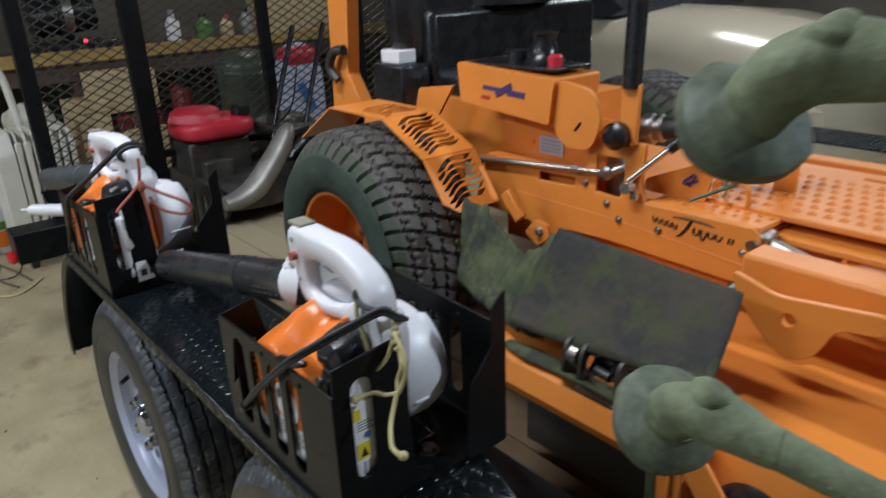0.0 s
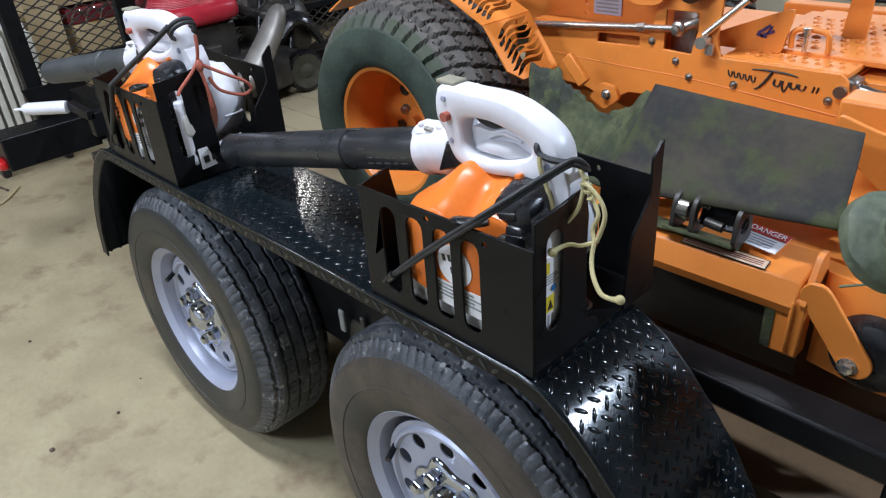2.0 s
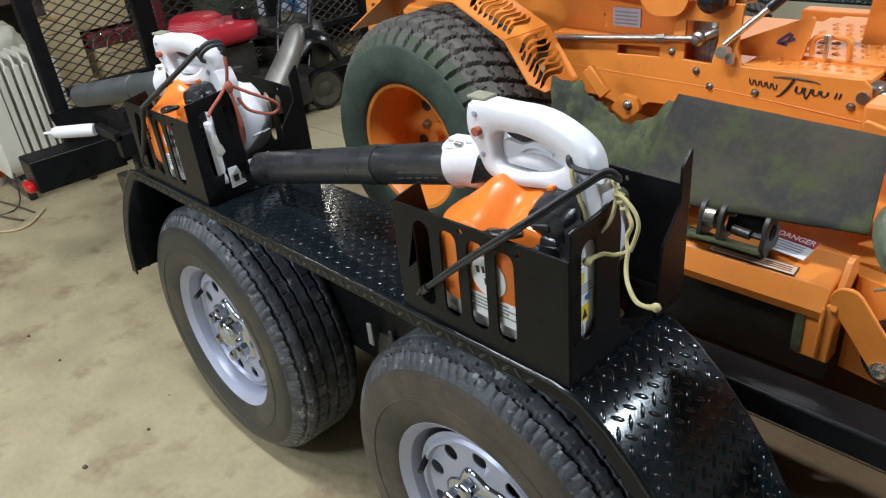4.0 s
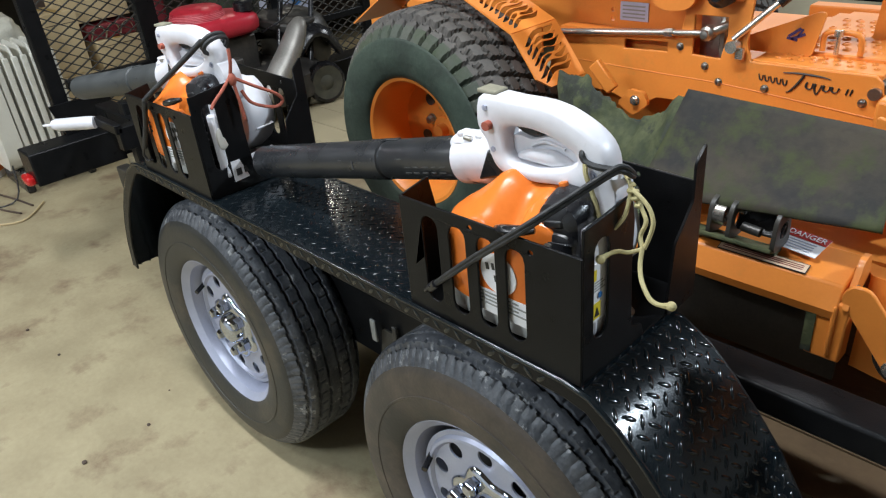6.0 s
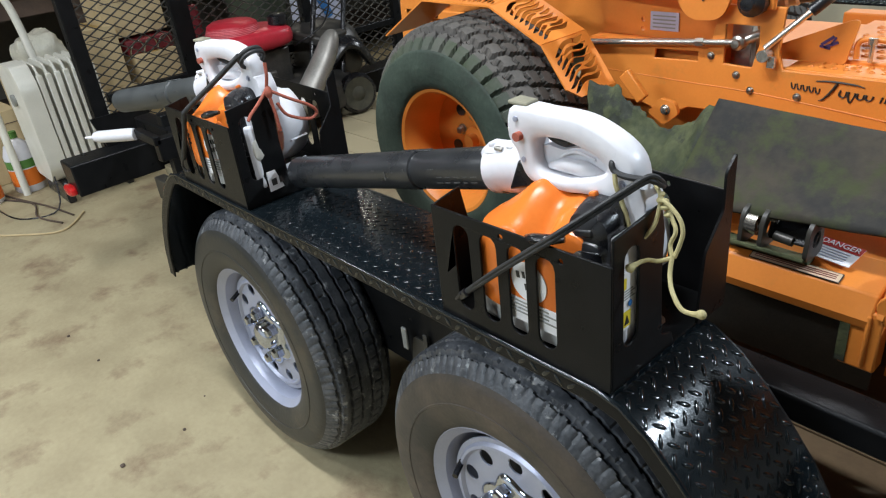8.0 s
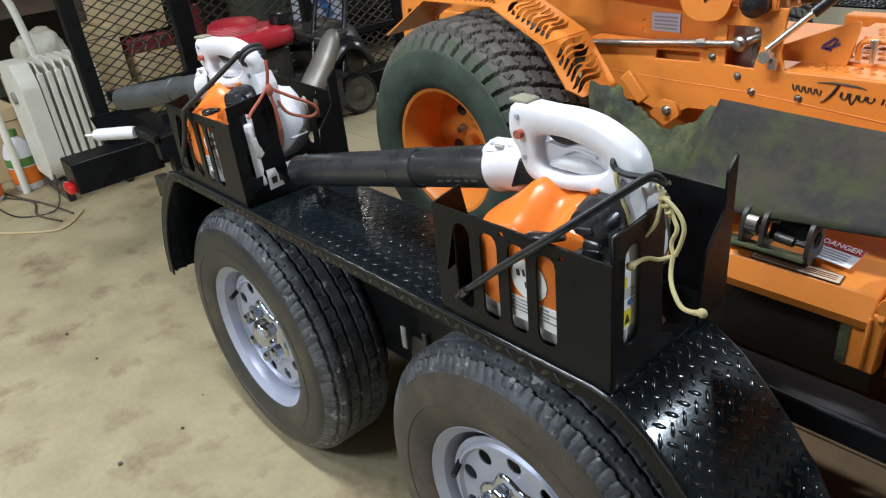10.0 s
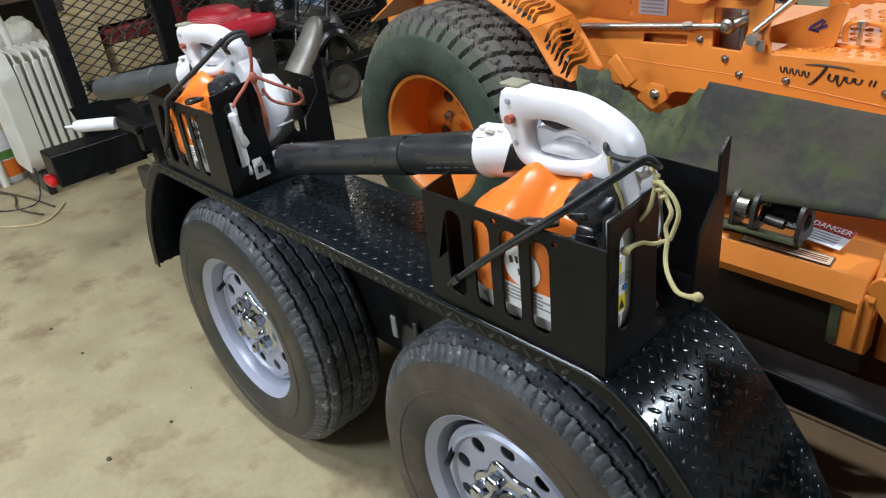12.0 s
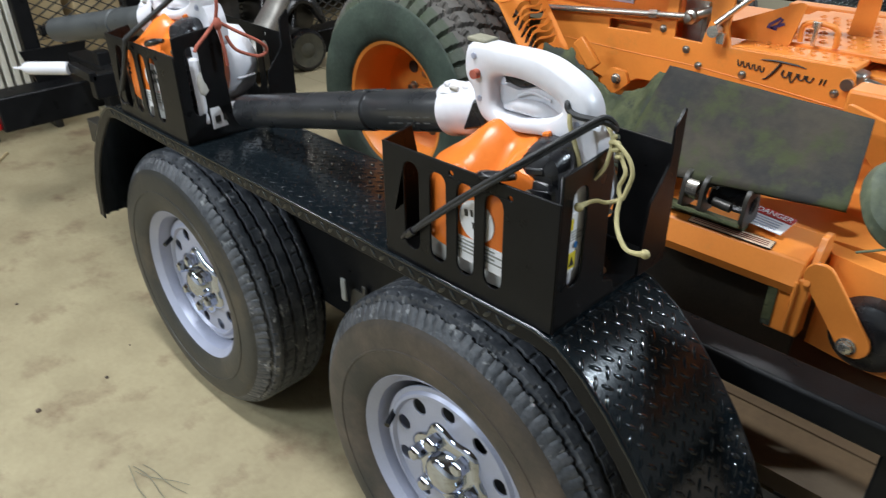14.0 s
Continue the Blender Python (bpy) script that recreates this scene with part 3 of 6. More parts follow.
for i in range(60):
    for j in range(11):
        lug(g, pose(-0.80 + i * 0.0225, 2.45 + j * 0.0225, FZ + 0.0003, 0, 0, 45 if (i + j) % 2 else -45), 0.012, 0.0045, 0.002)
part("far_tread_pattern", g, PLATE, trailer, "raised lugs of the far fender", kind="stuff")

# spring shackle between the wheels
hang = part("spring_hanger", Mesh().plate(rounded([(-0.50, 0.245), (-0.36, 0.245), (-0.39, 0.40), (-0.47, 0.40)], 0.012), [], 0.012, lambda u, v, d: (u, 0.200 + d, v)), BLACKDUST, trailer)
part("shackle_link", Mesh().box(-0.484, 0.176, 0.372, -0.466, 0.184, 0.434), GREYPL, hang, "grey worn shackle link", bevel=0.003)
part("shackle_link", Mesh().box(-0.425, 0.192, 0.380, -0.410, 0.198, 0.430), BLACKDUST, hang, "grey worn shackle link", bevel=0.003)

# frame and deck
for y in (0.30, 2.35):
    part("side_rail", Mesh().box(-2.28, y, 0.56, 2.6, y + 0.075, 0.612), BLACK, trailer, bevel=0.006)
    part("frame_beam", Mesh().box(-2.28, y + 0.005, 0.24, 2.6, y + 0.055, 0.34), BLACKDUST, trailer, bevel=0.004)
    for x in (-2.03, -1.42, 0.62, 1.5):
        part("upright", Mesh().box(x - 0.025, y + 0.01, 0.34, x + 0.025, y + 0.06, 0.66 if x < -2 else 0.56), BLACK, trailer, bevel=0.004)
for x in (-2.0, -1.4, -0.43, 0.5, 1.4):
    part("cross_member", Mesh().box(x - 0.03, 0.36, 0.26, x + 0.03, 2.35, 0.34), BLACKDUST, trailer)
part("rear_bumper", Mesh().box(-2.42, 0.0, 0.355, -2.285, 2.66, 0.49), BLACK, trailer, bevel=0.006)
part("tail_light", Mesh().ball((-2.36, -0.012, 0.375), 0.05, 0.02, 0.022, 14, 8, 0.7), REDLENS, trailer, "red lens tail light")
bracket = part("latch_bracket", Mesh().box(-1.83, 0.14, 0.660, -1.66, 0.165, 0.692).box(-1.70, 0.15, 0.60, -1.66, 0.33, 0.68), BLACK, trailer, bevel=0.003)
part("grip", Mesh().lathe((-1.823, 0.139, 0.675), (-0.72, -0.70, 0), [(0, 0.012), (0.0, 0.021), (0.02, 0.0225), (0.135, 0.021), (0.150, 0.016), (0.153, 0.007), (0.185, 0.004)], 20, True), WHITEPL, bracket, "white plastic latch grip")
planks = []
for i in range(14):
    y = 0.362 + i * 0.1425
    planks.append((y, y + 0.138))

# ramp gate at the rear, standing up
gate = part("ramp_gate", Mesh().box(-2.475, 0.225, 0.42, -2.425, 2.42, 0.47), BLACK, trailer, "black upright ramp gate with expanded steel mesh", bevel=0.004)
for y, w in ((0.193, 0.062), (0.640, 0.085), (1.30, 0.05), (1.86, 0.05), (2.37, 0.05)):
    part("gate_post", Mesh().box(-2.475, y, 0.47, -2.425, y + w, 1.62), BLACK, gate, bevel=0.004)
part("gate_top", Mesh().box(-2.475, 0.225, 1.62, -2.425, 2.42, 1.67), BLACK, gate, bevel=0.004)
part("gate_bar", Mesh().box(-2.470, 0.275, 0.655, -2.43, 2.37, 0.69), BLACK, gate, bevel=0.004)
part("hinge_plate", Mesh().plate([(0.16, 0.62), (0.42, 0.62), (0.40, 0.56), (0.30, 0.47), (0.20, 0.47)], [], 0.012, lambda u, v, d: (-2.40 + d, u, v)), BLACK, gate)
g = Mesh()
DW, DH = 0.072, 0.040
for r in range(57):
    z = 0.47 + r * DH / 2
    for k in range(59):
        y = 0.25 + k * DW / 2
        a, b = (z, z + DH / 2) if (k + r) % 2 == 0 else (z + DH / 2, z)
        p, q = Vector((-2.45, y, a)), Vector((-2.45, y + DW / 2, b))
        d = q - p
        L = d.length
        d.normalize()
        m = Matrix((d, Vector((1, 0, 0)), Vector((1, 0, 0)).cross(d))).transposed().to_4x4()
        m.translation = (p + q) / 2
        g.obox(m, L + 0.003, 0.006, 0.0050)
part("gate_mesh", g, BLACKDUST, gate, "expanded steel mesh")

# ---- blower boxes on the fender ----


def blower_box():
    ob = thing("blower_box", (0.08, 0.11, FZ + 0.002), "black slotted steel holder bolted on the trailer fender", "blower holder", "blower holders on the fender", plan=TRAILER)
    x0, x1, y0, y1, z0 = -0.068, 0.2475, -0.033, 0.257, FZ + 0.003
    t = 0.004
    part("base", Mesh().box(x0, y0 + t, z0, x1, y1 - t, z0 + t), BLACK, ob)
    slots = [slot(x - 0.0155, 0.795, x + 0.0155, 0.939) for x in (-0.009, 0.044, 0.096, 0.146)]
    small = [circle(0.070, 0.946, 0.004, 8), circle(0.172, 0.943, 0.004, 8)]
    part("front_panel", Mesh().plate([(x0, z0), (x1, z0), (x1, 0.960), (x0, 0.957)], slots + small, t, lambda u, v, d: (u, y0 + d, v)), BLACK, ob, bevel=0.0012)
    slots = [slot(x - 0.013, 0.80, x + 0.013, 0.925) for x in (-0.010, 0.041, 0.091, 0.142)]
    part("back_panel", Mesh().plate([(x0, z0), (x1, z0), (x1, 0.954), (x0, 0.962)], slots + [circle(0.15, 0.942, 0.004, 8)], t, lambda u, v, d: (u, y1 - d, v)), BLACK, ob, bevel=0.0012)
    out = [(y0 + t, z0), (0.120, z0), (0.112, 0.79), (0.086, 0.80), (0.080, 0.90), (0.082, 0.965), (0.074, 1.004), (0.062, 1.005), (y0 + t, 0.996)]
    part("side_panel", Mesh().plate(out, [slot(-0.006, 0.826, 0.026, 0.972)], t, lambda u, v, d: (x1 - d, u, v)), BLACK, ob, bevel=0.0012)
    out = [(y1 - t, z0), (y1 - t, 1.012), (0.250, 1.012), (0.228, 0.992), (0.229, 0.935), (0.186, 0.885), (0.176, 0.80), (0.176, z0)]
    part("rear_flange", Mesh().plate(rounded(out, 0.006), [], t, lambda u, v, d: (x1 + 0.004 - d, u, v)), BLACK, ob, bevel=0.001)
    out = [(y0 + t, z0), (y0 + t, 0.957), (0.026, 0.966), (0.040, 0.90), (0.05, z0)]
    part("end_panel", Mesh().plate(out, [], t, lambda u, v, d: (x0 + d, u, v)), BLACK, ob, bevel=0.001)
    for p in ((0.20, 0.145), (-0.04, 0.20), (0.20, 0.02)):
        g = Mesh()
        bolt(g, (p[0], p[1], z0 + t), (0, 0, 1), 0.011, 0.007)
        part("bolt", g, STEEL, ob)
    return ob


BACK = -0.939
box_a = blower_box()
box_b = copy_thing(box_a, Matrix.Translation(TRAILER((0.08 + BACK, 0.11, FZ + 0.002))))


# ---- leaf blowers ----


def oval(cx, cz, rx, rz, n=28, e=1.0, y=0.0, tilt=0.0):
    out = []
    for k in range(n):
        a = 2 * math.pi * k / n
        c, s = math.cos(a), math.sin(a)
        px, pz = rx * math.copysign(abs(c) ** e, c), rz * math.copysign(abs(s) ** e, s)
        out.append(Vector((cx + px * math.cos(tilt) - pz * math.sin(tilt), y, cz + px * math.sin(tilt) + pz * math.cos(tilt))))
    return out


def reach(loop, c, d):
    """How far a ray from c in direction d goes to meet a closed outline."""
    best = 0.0
    for p, q in zip(loop, loop[1:] + loop[:1]):
        ex, ey = q[0] - p[0], q[1] - p[1]
        det = d.x * -ey + d.y * ex
        if abs(det) < 1e-12:
            continue
        wx, wy = p[0] - c[0], p[1] - c[1]
        r, s = (wx * -ey + wy * ex) / det, (d.x * wy - d.y * wx) / det
        if r > 0 and -1e-6 <= s <= 1 + 1e-6:
            best = max(best, r)
    return best


def leaf_blower(label, tube_mat):
    at = (0.09, 0.11, FZ + 0.008)
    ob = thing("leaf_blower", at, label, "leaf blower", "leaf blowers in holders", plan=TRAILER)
    # fan housing: a rounded snail shell behind the engine
    g = Mesh()
    rings = []
    for y, k in ((0.110, 0.70), (0.114, 0.94), (0.124, 1.0), (0.170, 1.0), (0.192, 0.93), (0.202, 0.80), (0.204, 0.30)):
        ring = []
        for i in range(40):
            a = 2 * math.pi * i / 40
            r = (0.084 + 0.014 * (a / (2 * math.pi))) * k
            ring.append(Vector((0.104 + r * math.cos(a + 1.2), y, 0.884 + r * math.sin(a + 1.2))))
        rings.append(ring)
    g.rings(rings)
    housing = part("fan_housing", g, WHITEPL, ob, "white plastic fan housing")
    part("intake_grille", Mesh().lathe((0.112, 0.2, 0.880), (0, 1, 0), [(0, 0.070), (0.008, 0.065), (0.010, 0.045), (0.004, 0.02)], 24, True), BLACKPL, housing)
    part("housing_rib", Mesh().obox(pose(0.182, 0.155, 0.862, 0, 20, 0), 0.034, 0.052, 0.005), WHITEPL, housing, bevel=0.002)
    # outlet neck
    g = Mesh()
    g.tube([(0.13, 0.122, 0.975), (0.070, 0.112, 0.988), (0.018, 0.106, 0.990), (-0.022, 0.105, 0.981), (-0.054, 0.105, 0.973)], [0.034, 0.043, 0.0435, 0.0410, 0.0385], 24)
    part("outlet_neck", g, WHITEPL, housing, "white outlet neck")
    d = Vector((-0.59, -0.010, -0.145))
    a = Vector((-0.048, 0.105, 0.973))
    g = Mesh().lathe(a, d, [(-0.016, 0.0405), (0.006, 0.0405), (0.007, 0.0345)], 28)
    part("neck_collar", g, WHITEPL, housing)
    for x, y in ((-0.028, 0.084), (0.004, 0.086)):
        part("neck_clip", Mesh().obox(pose(x, y, 1.016, 20, 12, 0), 0.020, 0.012, 0.010), WHITEPL, housing, bevel=0.002)
    # handle: one moulded loop, with a recessed web behind
    out = [(0.013, 1.074), (0.015, 1.091), (0.023, 1.101), (0.055, 1.101), (0.079, 1.1), (0.101, 1.101), (0.127, 1.101), (0.152, 1.097), (0.176, 1.088), (0.196, 1.078), (0.211, 1.067), (0.22, 1.053), (0.224, 1.039), (0.225, 1.023), (0.213, 1.001), (0.194, 0.997), (0.152, 0.999), (0.117, 0.993), (0.089, 0.994), (0.064, 0.992), (0.047, 0.999), (0.036, 1.017), (0.031, 1.035), (0.021, 1.044), (0.014, 1.054)]
    hole = [(0.061, 1.059), (0.086, 1.064), (0.109, 1.065), (0.135, 1.061), (0.164, 1.053), (0.178, 1.044), (0.176, 1.033), (0.152, 1.021), (0.117, 1.012), (0.081, 1.01), (0.064, 1.021)]
    rings = []
    cu, cv = 0.115, 1.037
    outer, inner = rounded(out, 0.012, 4), rounded(hole, 0.010, 4)
    for k in range(72):
        w = 2 * math.pi * k / 72
        dv = Vector((math.cos(w), math.sin(w)))
        o_r, i_r = reach(outer, (cu, cv), dv), reach(inner, (cu, cv), dv)
        mid, hw = (o_r + i_r) / 2, (o_r - i_r) / 2
        deep = 0.021 + 0.004 * max(0.0, -math.sin(w))
        ring = []
        for i in range(16):
            b = 2 * math.pi * i / 16
            c, s = math.cos(b), math.sin(b)
            rr = mid + hw * math.copysign(abs(c) ** 0.45, c)
            ring.append((cu + dv.x * rr, 0.073 + deep * math.copysign(abs(s) ** 0.40, s), cv + dv.y * rr))
        rings.append(ring)
    rings.append(rings[0])
    g = Mesh().rings(rings, True, False)
    handle = part("handle", g, WHITEPL, ob, "white plastic loop handle", angle=60)
    part("handle_tail", Mesh().plate(rounded([(0.190, 1.004), (0.226, 1.034), (0.238, 1.002), (0.236, 0.950), (0.216, 0.940), (0.198, 0.980)], 0.010, 3), [], 0.044, lambda u, v, t: (u, 0.052 + t, v)), WHITEPL, handle, bevel=0.004)
    web = [(0.054, 1.040), (0.072, 1.046), (0.098, 1.043), (0.12, 1.052), (0.156, 1.052), (0.176, 1.031), (0.174, 1.009), (0.064, 0.997), (0.052, 1.009)]
    part("handle_web", Mesh().plate(rounded(web, 0.006, 3), [], 0.016, lambda u, v, t: (u, 0.074 + t, v)), WHITEPL, handle, bevel=0.003)
    part("web_scoop", Mesh().tube([(0.076, 0.071, 1.017), (0.104, 0.067, 1.025), (0.136, 0.069, 1.026), (0.164, 0.073, 1.021)], [0.004, 0.010, 0.012, 0.005], 12, 0.8), WHITEPL, handle)
    part("web_rib", Mesh().tube([(0.096, 0.073, 1.035), (0.120, 0.072, 1.046), (0.150, 0.072, 1.041)], [0.002, 0.003, 0.002], 8), WHITEPL, handle)
    part("handle_cap", Mesh().obox(pose(0.031, 0.073, 1.102, 0, 1, 0), 0.033, 0.028, 0.006), TANDUST, handle, "dirty grey cap", bevel=0.002)
    part("trigger", Mesh().tube([(0.060, 0.082, 1.064), (0.078, 0.082, 1.056), (0.098, 0.082, 1.053), (0.124, 0.082, 1.060)], [0.005, 0.008, 0.008, 0.004], 10), BLACKPL, handle, "dark throttle trigger")
    part("stop_button", Mesh().cyl((0.040, 0.056, 1.060), (0.040, 0.043, 1.060), 0.0065, 16), REDROPE, handle, "red stop button")
    for p in ((0.034, 0.0535, 1.083), (0.204, 0.052, 1.026), (0.120, 0.052, 1.003), (0.046, 0.0535, 1.026)):
        g = Mesh()
        bolt(g, p, (0, -1, 0), 0.0044, 0.0026)
        part("screw", g, SILVER, handle)
    clamp = part("neck_clamp", Mesh().tube([(-0.068, 0.098, 0.996), (-0.050, 0.098, 1.006), (-0.022, 0.098, 1.009), (0.010, 0.094, 1.010)], [0.010, 0.014, 0.014, 0.012], 12, 1.5), WHITEPL, ob, "lumpy white neck clamp")
    part("clamp_lug", Mesh().obox(pose(-0.046, 0.092, 1.018, 0, -8, 0), 0.012, 0.022, 0.010), WHITEPL, clamp, bevel=0.003)
    part("clamp_lug", Mesh().obox(pose(-0.008, 0.090, 1.022, 0, 4, 0), 0.014, 0.020, 0.009), WHITEPL, clamp, bevel=0.003)
    part("clamp_screw", Mesh().cyl((-0.034, 0.080, 1.017), (-0.020, 0.080, 1.017), 0.004, 10), STEEL, clamp)
    part("wedge", Mesh().plate([(0.010, 0.968), (0.056, 0.984), (0.048, 1.014), (0.030, 1.020)], [], 0.050, lambda u, v, t: (u, 0.056 + t, v)), BLACKPL, ob, "dark grey wedge below the handle", bevel=0.003)
    # orange engine cover: skin over outlines from back to front
    back = [(-0.030, 0.860), (-0.030, 0.912), (-0.012, 0.936), (0.014, 0.955), (0.040, 0.976), (0.062, 0.996), (0.082, 1.007), (0.100, 1.002), (0.120, 0.990), (0.146, 0.996), (0.158, 0.984), (0.160, 0.940), (0.168, 0.860), (0.150, 0.812), (0.050, 0.806), (-0.020, 0.822)]
    front = [(-0.004, 0.862), (-0.004, 0.905), (0.006, 0.932), (0.024, 0.944), (0.044, 0.954), (0.064, 0.963), (0.084, 0.964), (0.102, 0.952), (0.122, 0.938), (0.146, 0.946), (0.160, 0.940), (0.168, 0.915), (0.168, 0.862), (0.148, 0.818), (0.050, 0.812), (0.004, 0.826)]
    back = [(p.x, p.y) for p in spline([Vector((*p, 0)) for p in back + [back[0]]], 4)[:-1]]
    front = [(p.x, p.y) for p in spline([Vector((*p, 0)) for p in front + [front[0]]], 4)[:-1]]
    rings = []
    for y, k, s in ((0.112, 0.0, 0.97), (0.100, 0.0, 1.0), (0.052, 0.0, 1.0), (0.028, 0.25, 1.01), (0.006, 0.75, 1.01), (-0.008, 1.0, 0.99), (-0.017, 1.0, 0.94), (-0.023, 1.0, 0.86), (-0.024, 1.0, 0.5)):
        rings.append([Vector((0.075 + (xa + (xb - xa) * k - 0.075) * s, y, 0.880 + (za + (zb - za) * k - 0.880) * s)) for (xa, za), (xb, zb) in zip(back, front)])
    g = Mesh().rings(rings)
    cover = part("engine_cover", g, ORANGEPL, ob, "orange plastic engine cover", angle=55)
    g = Mesh()
    g.rings([oval(0.154, 0.918, 0.040, 0.074, 24, 0.65, 0.080), oval(0.158, 0.918, 0.041, 0.074, 24, 0.65, 0.05), oval(0.160, 0.916, 0.038, 0.068, 24, 0.65, 0.018), oval(0.162, 0.910, 0.035, 0.060, 24, 0.65, -0.006), oval(0.162, 0.904, 0.026, 0.046, 24, 0.65, -0.012)])
    part("side_cover", g, ORANGEPL, cover)
    for i in range(6):
        part("cooling_slot", Mesh().obox(pose(0.0125, -0.0185, 0.936 - i * 0.0105, 0, 0, -26), 0.022, 0.009, 0.0046), BLACKPL, cover)
    g = Mesh()
    bolt(g, (0.182, -0.0075, 0.944), (0.1, -1, 0.2), 0.0068, 0.0045)
    part("cover_screw", g, STEEL, cover)
    badge = part("badge", Mesh().lathe((0.110, -0.0240, 0.884), (0, -1, 0), [(0, 0.031), (0.0015, 0.031), (0.0017, 0.0005)], 28), PAPER, cover, "round white badge with black bars")
    for x, z, w in ((0.098, 0.902, 0.006), (0.108, 0.904, 0.005), (0.117, 0.906, 0.006), (0.127, 0.908, 0.006), (0.112, 0.886, 0.005), (0.121, 0.888, 0.006), (0.130, 0.890, 0.005)):
        part("badge_bar", Mesh().obox(pose(x - 0.006, -0.0262, z - 0.010, 0, -10, 0), w * 0.9, 0.0008, 0.0100), INK, badge)
    part("starter_pull", Mesh().tube([(0.108, -0.020, 0.953), (0.126, -0.029, 0.960), (0.150, -0.029, 0.966), (0.170, -0.020, 0.969)], [0.004, 0.0075, 0.0075, 0.004], 10, 1.3), BLACKPL, ob, "black starter grip")
    # black filter housing
    g = Mesh()
    g.rings([oval(0.182, 0.962, 0.028, 0.042, 26, 0.6, 0.080), oval(0.182, 0.962, 0.033, 0.045, 26, 0.6, 0.064), oval(0.184, 0.962, 0.034, 0.045, 26, 0.6, 0.040), oval(0.186, 0.960, 0.033, 0.044, 26, 0.6, 0.022), oval(0.187, 0.957, 0.030, 0.041, 26, 0.6, 0.004), oval(0.188, 0.954, 0.020, 0.030, 26, 0.6, -0.003)])
    g.rings([oval(0.197, 0.918, 0.018, 0.052, 26, 0.5, 0.060), oval(0.197, 0.918, 0.022, 0.056, 26, 0.5, 0.046), oval(0.197, 0.916, 0.022, 0.054, 26, 0.5, 0.004), oval(0.197, 0.914, 0.019, 0.050, 26, 0.5, -0.006), oval(0.197, 0.912, 0.011, 0.040, 26, 0.5, -0.010)])
    filt = part("air_filter", g, BLACKPL, ob, "black ribbed air filter cover")
    for i in range(6):
        part("filter_rib", Mesh().obox(pose(0.197, -0.003, 0.878 + i * 0.015, 0, -10, 0), 0.034, 0.014, 0.0045), BLACKPL, filt, bevel=0.0012)
    part("filter_latch", Mesh().obox(pose(0.185, -0.001, 0.975, 0, -12, 0), 0.030, 0.008, 0.012), BLACKPL, filt, bevel=0.003)
    part("choke_lever", Mesh().obox(pose(0.166, 0.046, 1.006, 0, -20, 0), 0.011, 0.009, 0.009), ORANGEPL, filt, bevel=0.002)
    part("muffler", Mesh().box(0.155, 0.0, 0.80, 0.205, 0.06, 0.90), BLACKPL, ob, bevel=0.008)
    # fuel tank, label and foot
    g = Mesh()
    g.rings([oval(0.085, 0.808, 0.095, 0.026, 28, 0.6, 0.095), oval(0.085, 0.808, 0.102, 0.030, 28, 0.6, 0.07), oval(0.085, 0.808, 0.102, 0.030, 28, 0.6, 0.005), oval(0.085, 0.808, 0.096, 0.024, 28, 0.6, -0.012)])
    tank = part("fuel_tank", g, TANKPL, ob, "milky white fuel tank")
    part("tank_label", Mesh().box(0.056, -0.0245, 0.814, 0.168, -0.0225, 0.852), PAPER, tank, "white label with grey bars")
    for i in range(4):
        part("label_bar", Mesh().box(0.068, -0.0257, 0.828 + i * 0.006, 0.158 - 0.015 * (i % 2), -0.0247, 0.8302 + i * 0.006), GREYPL, tank)
    part("base_foot", Mesh().box(-0.01, 0.0, FZ + 0.008, 0.19, 0.17, 0.784), BLACKPL, ob, bevel=0.004)
    part("shell_end", Mesh().box(0.214, 0.008, 0.79, 0.238, 0.060, 0.975).box(0.2142, -0.004, 0.79, 0.2382, 0.012, 0.934), WHITEPL, ob, bevel=0.005)
    # tube in two sections
    g = Mesh().lathe(a, d, [(0, 0.0352), (0.186, 0.0346), (0.188, 0.0330), (0.193, 0.0330), (0.195, 0.0362), (0.231, 0.0362), (0.251, 0.0350), (0.600, 0.0350), (0.620, 0.0348), (0.622, 0.031), (0.50, 0.029)], 36)
    tube = part("blower_tube", g, tube_mat, ob, "long black plastic blower tube")
    m = d.to_track_quat("X", "Z").to_matrix().to_4x4()
    for s, l, h, dz in ((0.030, 0.014, 0.012, -0.004), (0.050, 0.010, 0.012, -0.004), (0.070, 0.014, 0.012, -0.004), (0.092, 0.012, 0.012, -0.004), (0.112, 0.014, 0.012, -0.004), (0.135, 0.016, 0.002, 0.010), (0.205, 0.003, 0.018, 0.004), (0.235, 0.014, 0.002, 0.006), (0.262, 0.003, 0.016, 0.0), (0.30, 0.010, 0.002, 0.010)):
        p = a + d.normalized() * s + Vector((0, -math.sqrt(0.0351 ** 2 - dz * dz), dz))
        part("tube_mark", Mesh().obox(Matrix.Translation(p) @ m, l, 0.0012, 0.0016 if h > 0.01 and l > 0.005 else h), TUBEMARK, tube)
        if h > 0.01 and l > 0.005:
            part("tube_mark", Mesh().obox(Matrix.Translation(p + Vector((0, 0.0012, -0.010))) @ m, l, 0.0012, 0.0016), TUBEMARK, tube)
    part("tube_seam", Mesh().obox(Matrix.Translation(a + d.normalized() * 0.205 + Vector((0, 0, 0.0362))) @ m, 0.08, 0.010, 0.003), tube_mat, tube, bevel=0.001)
    return ob


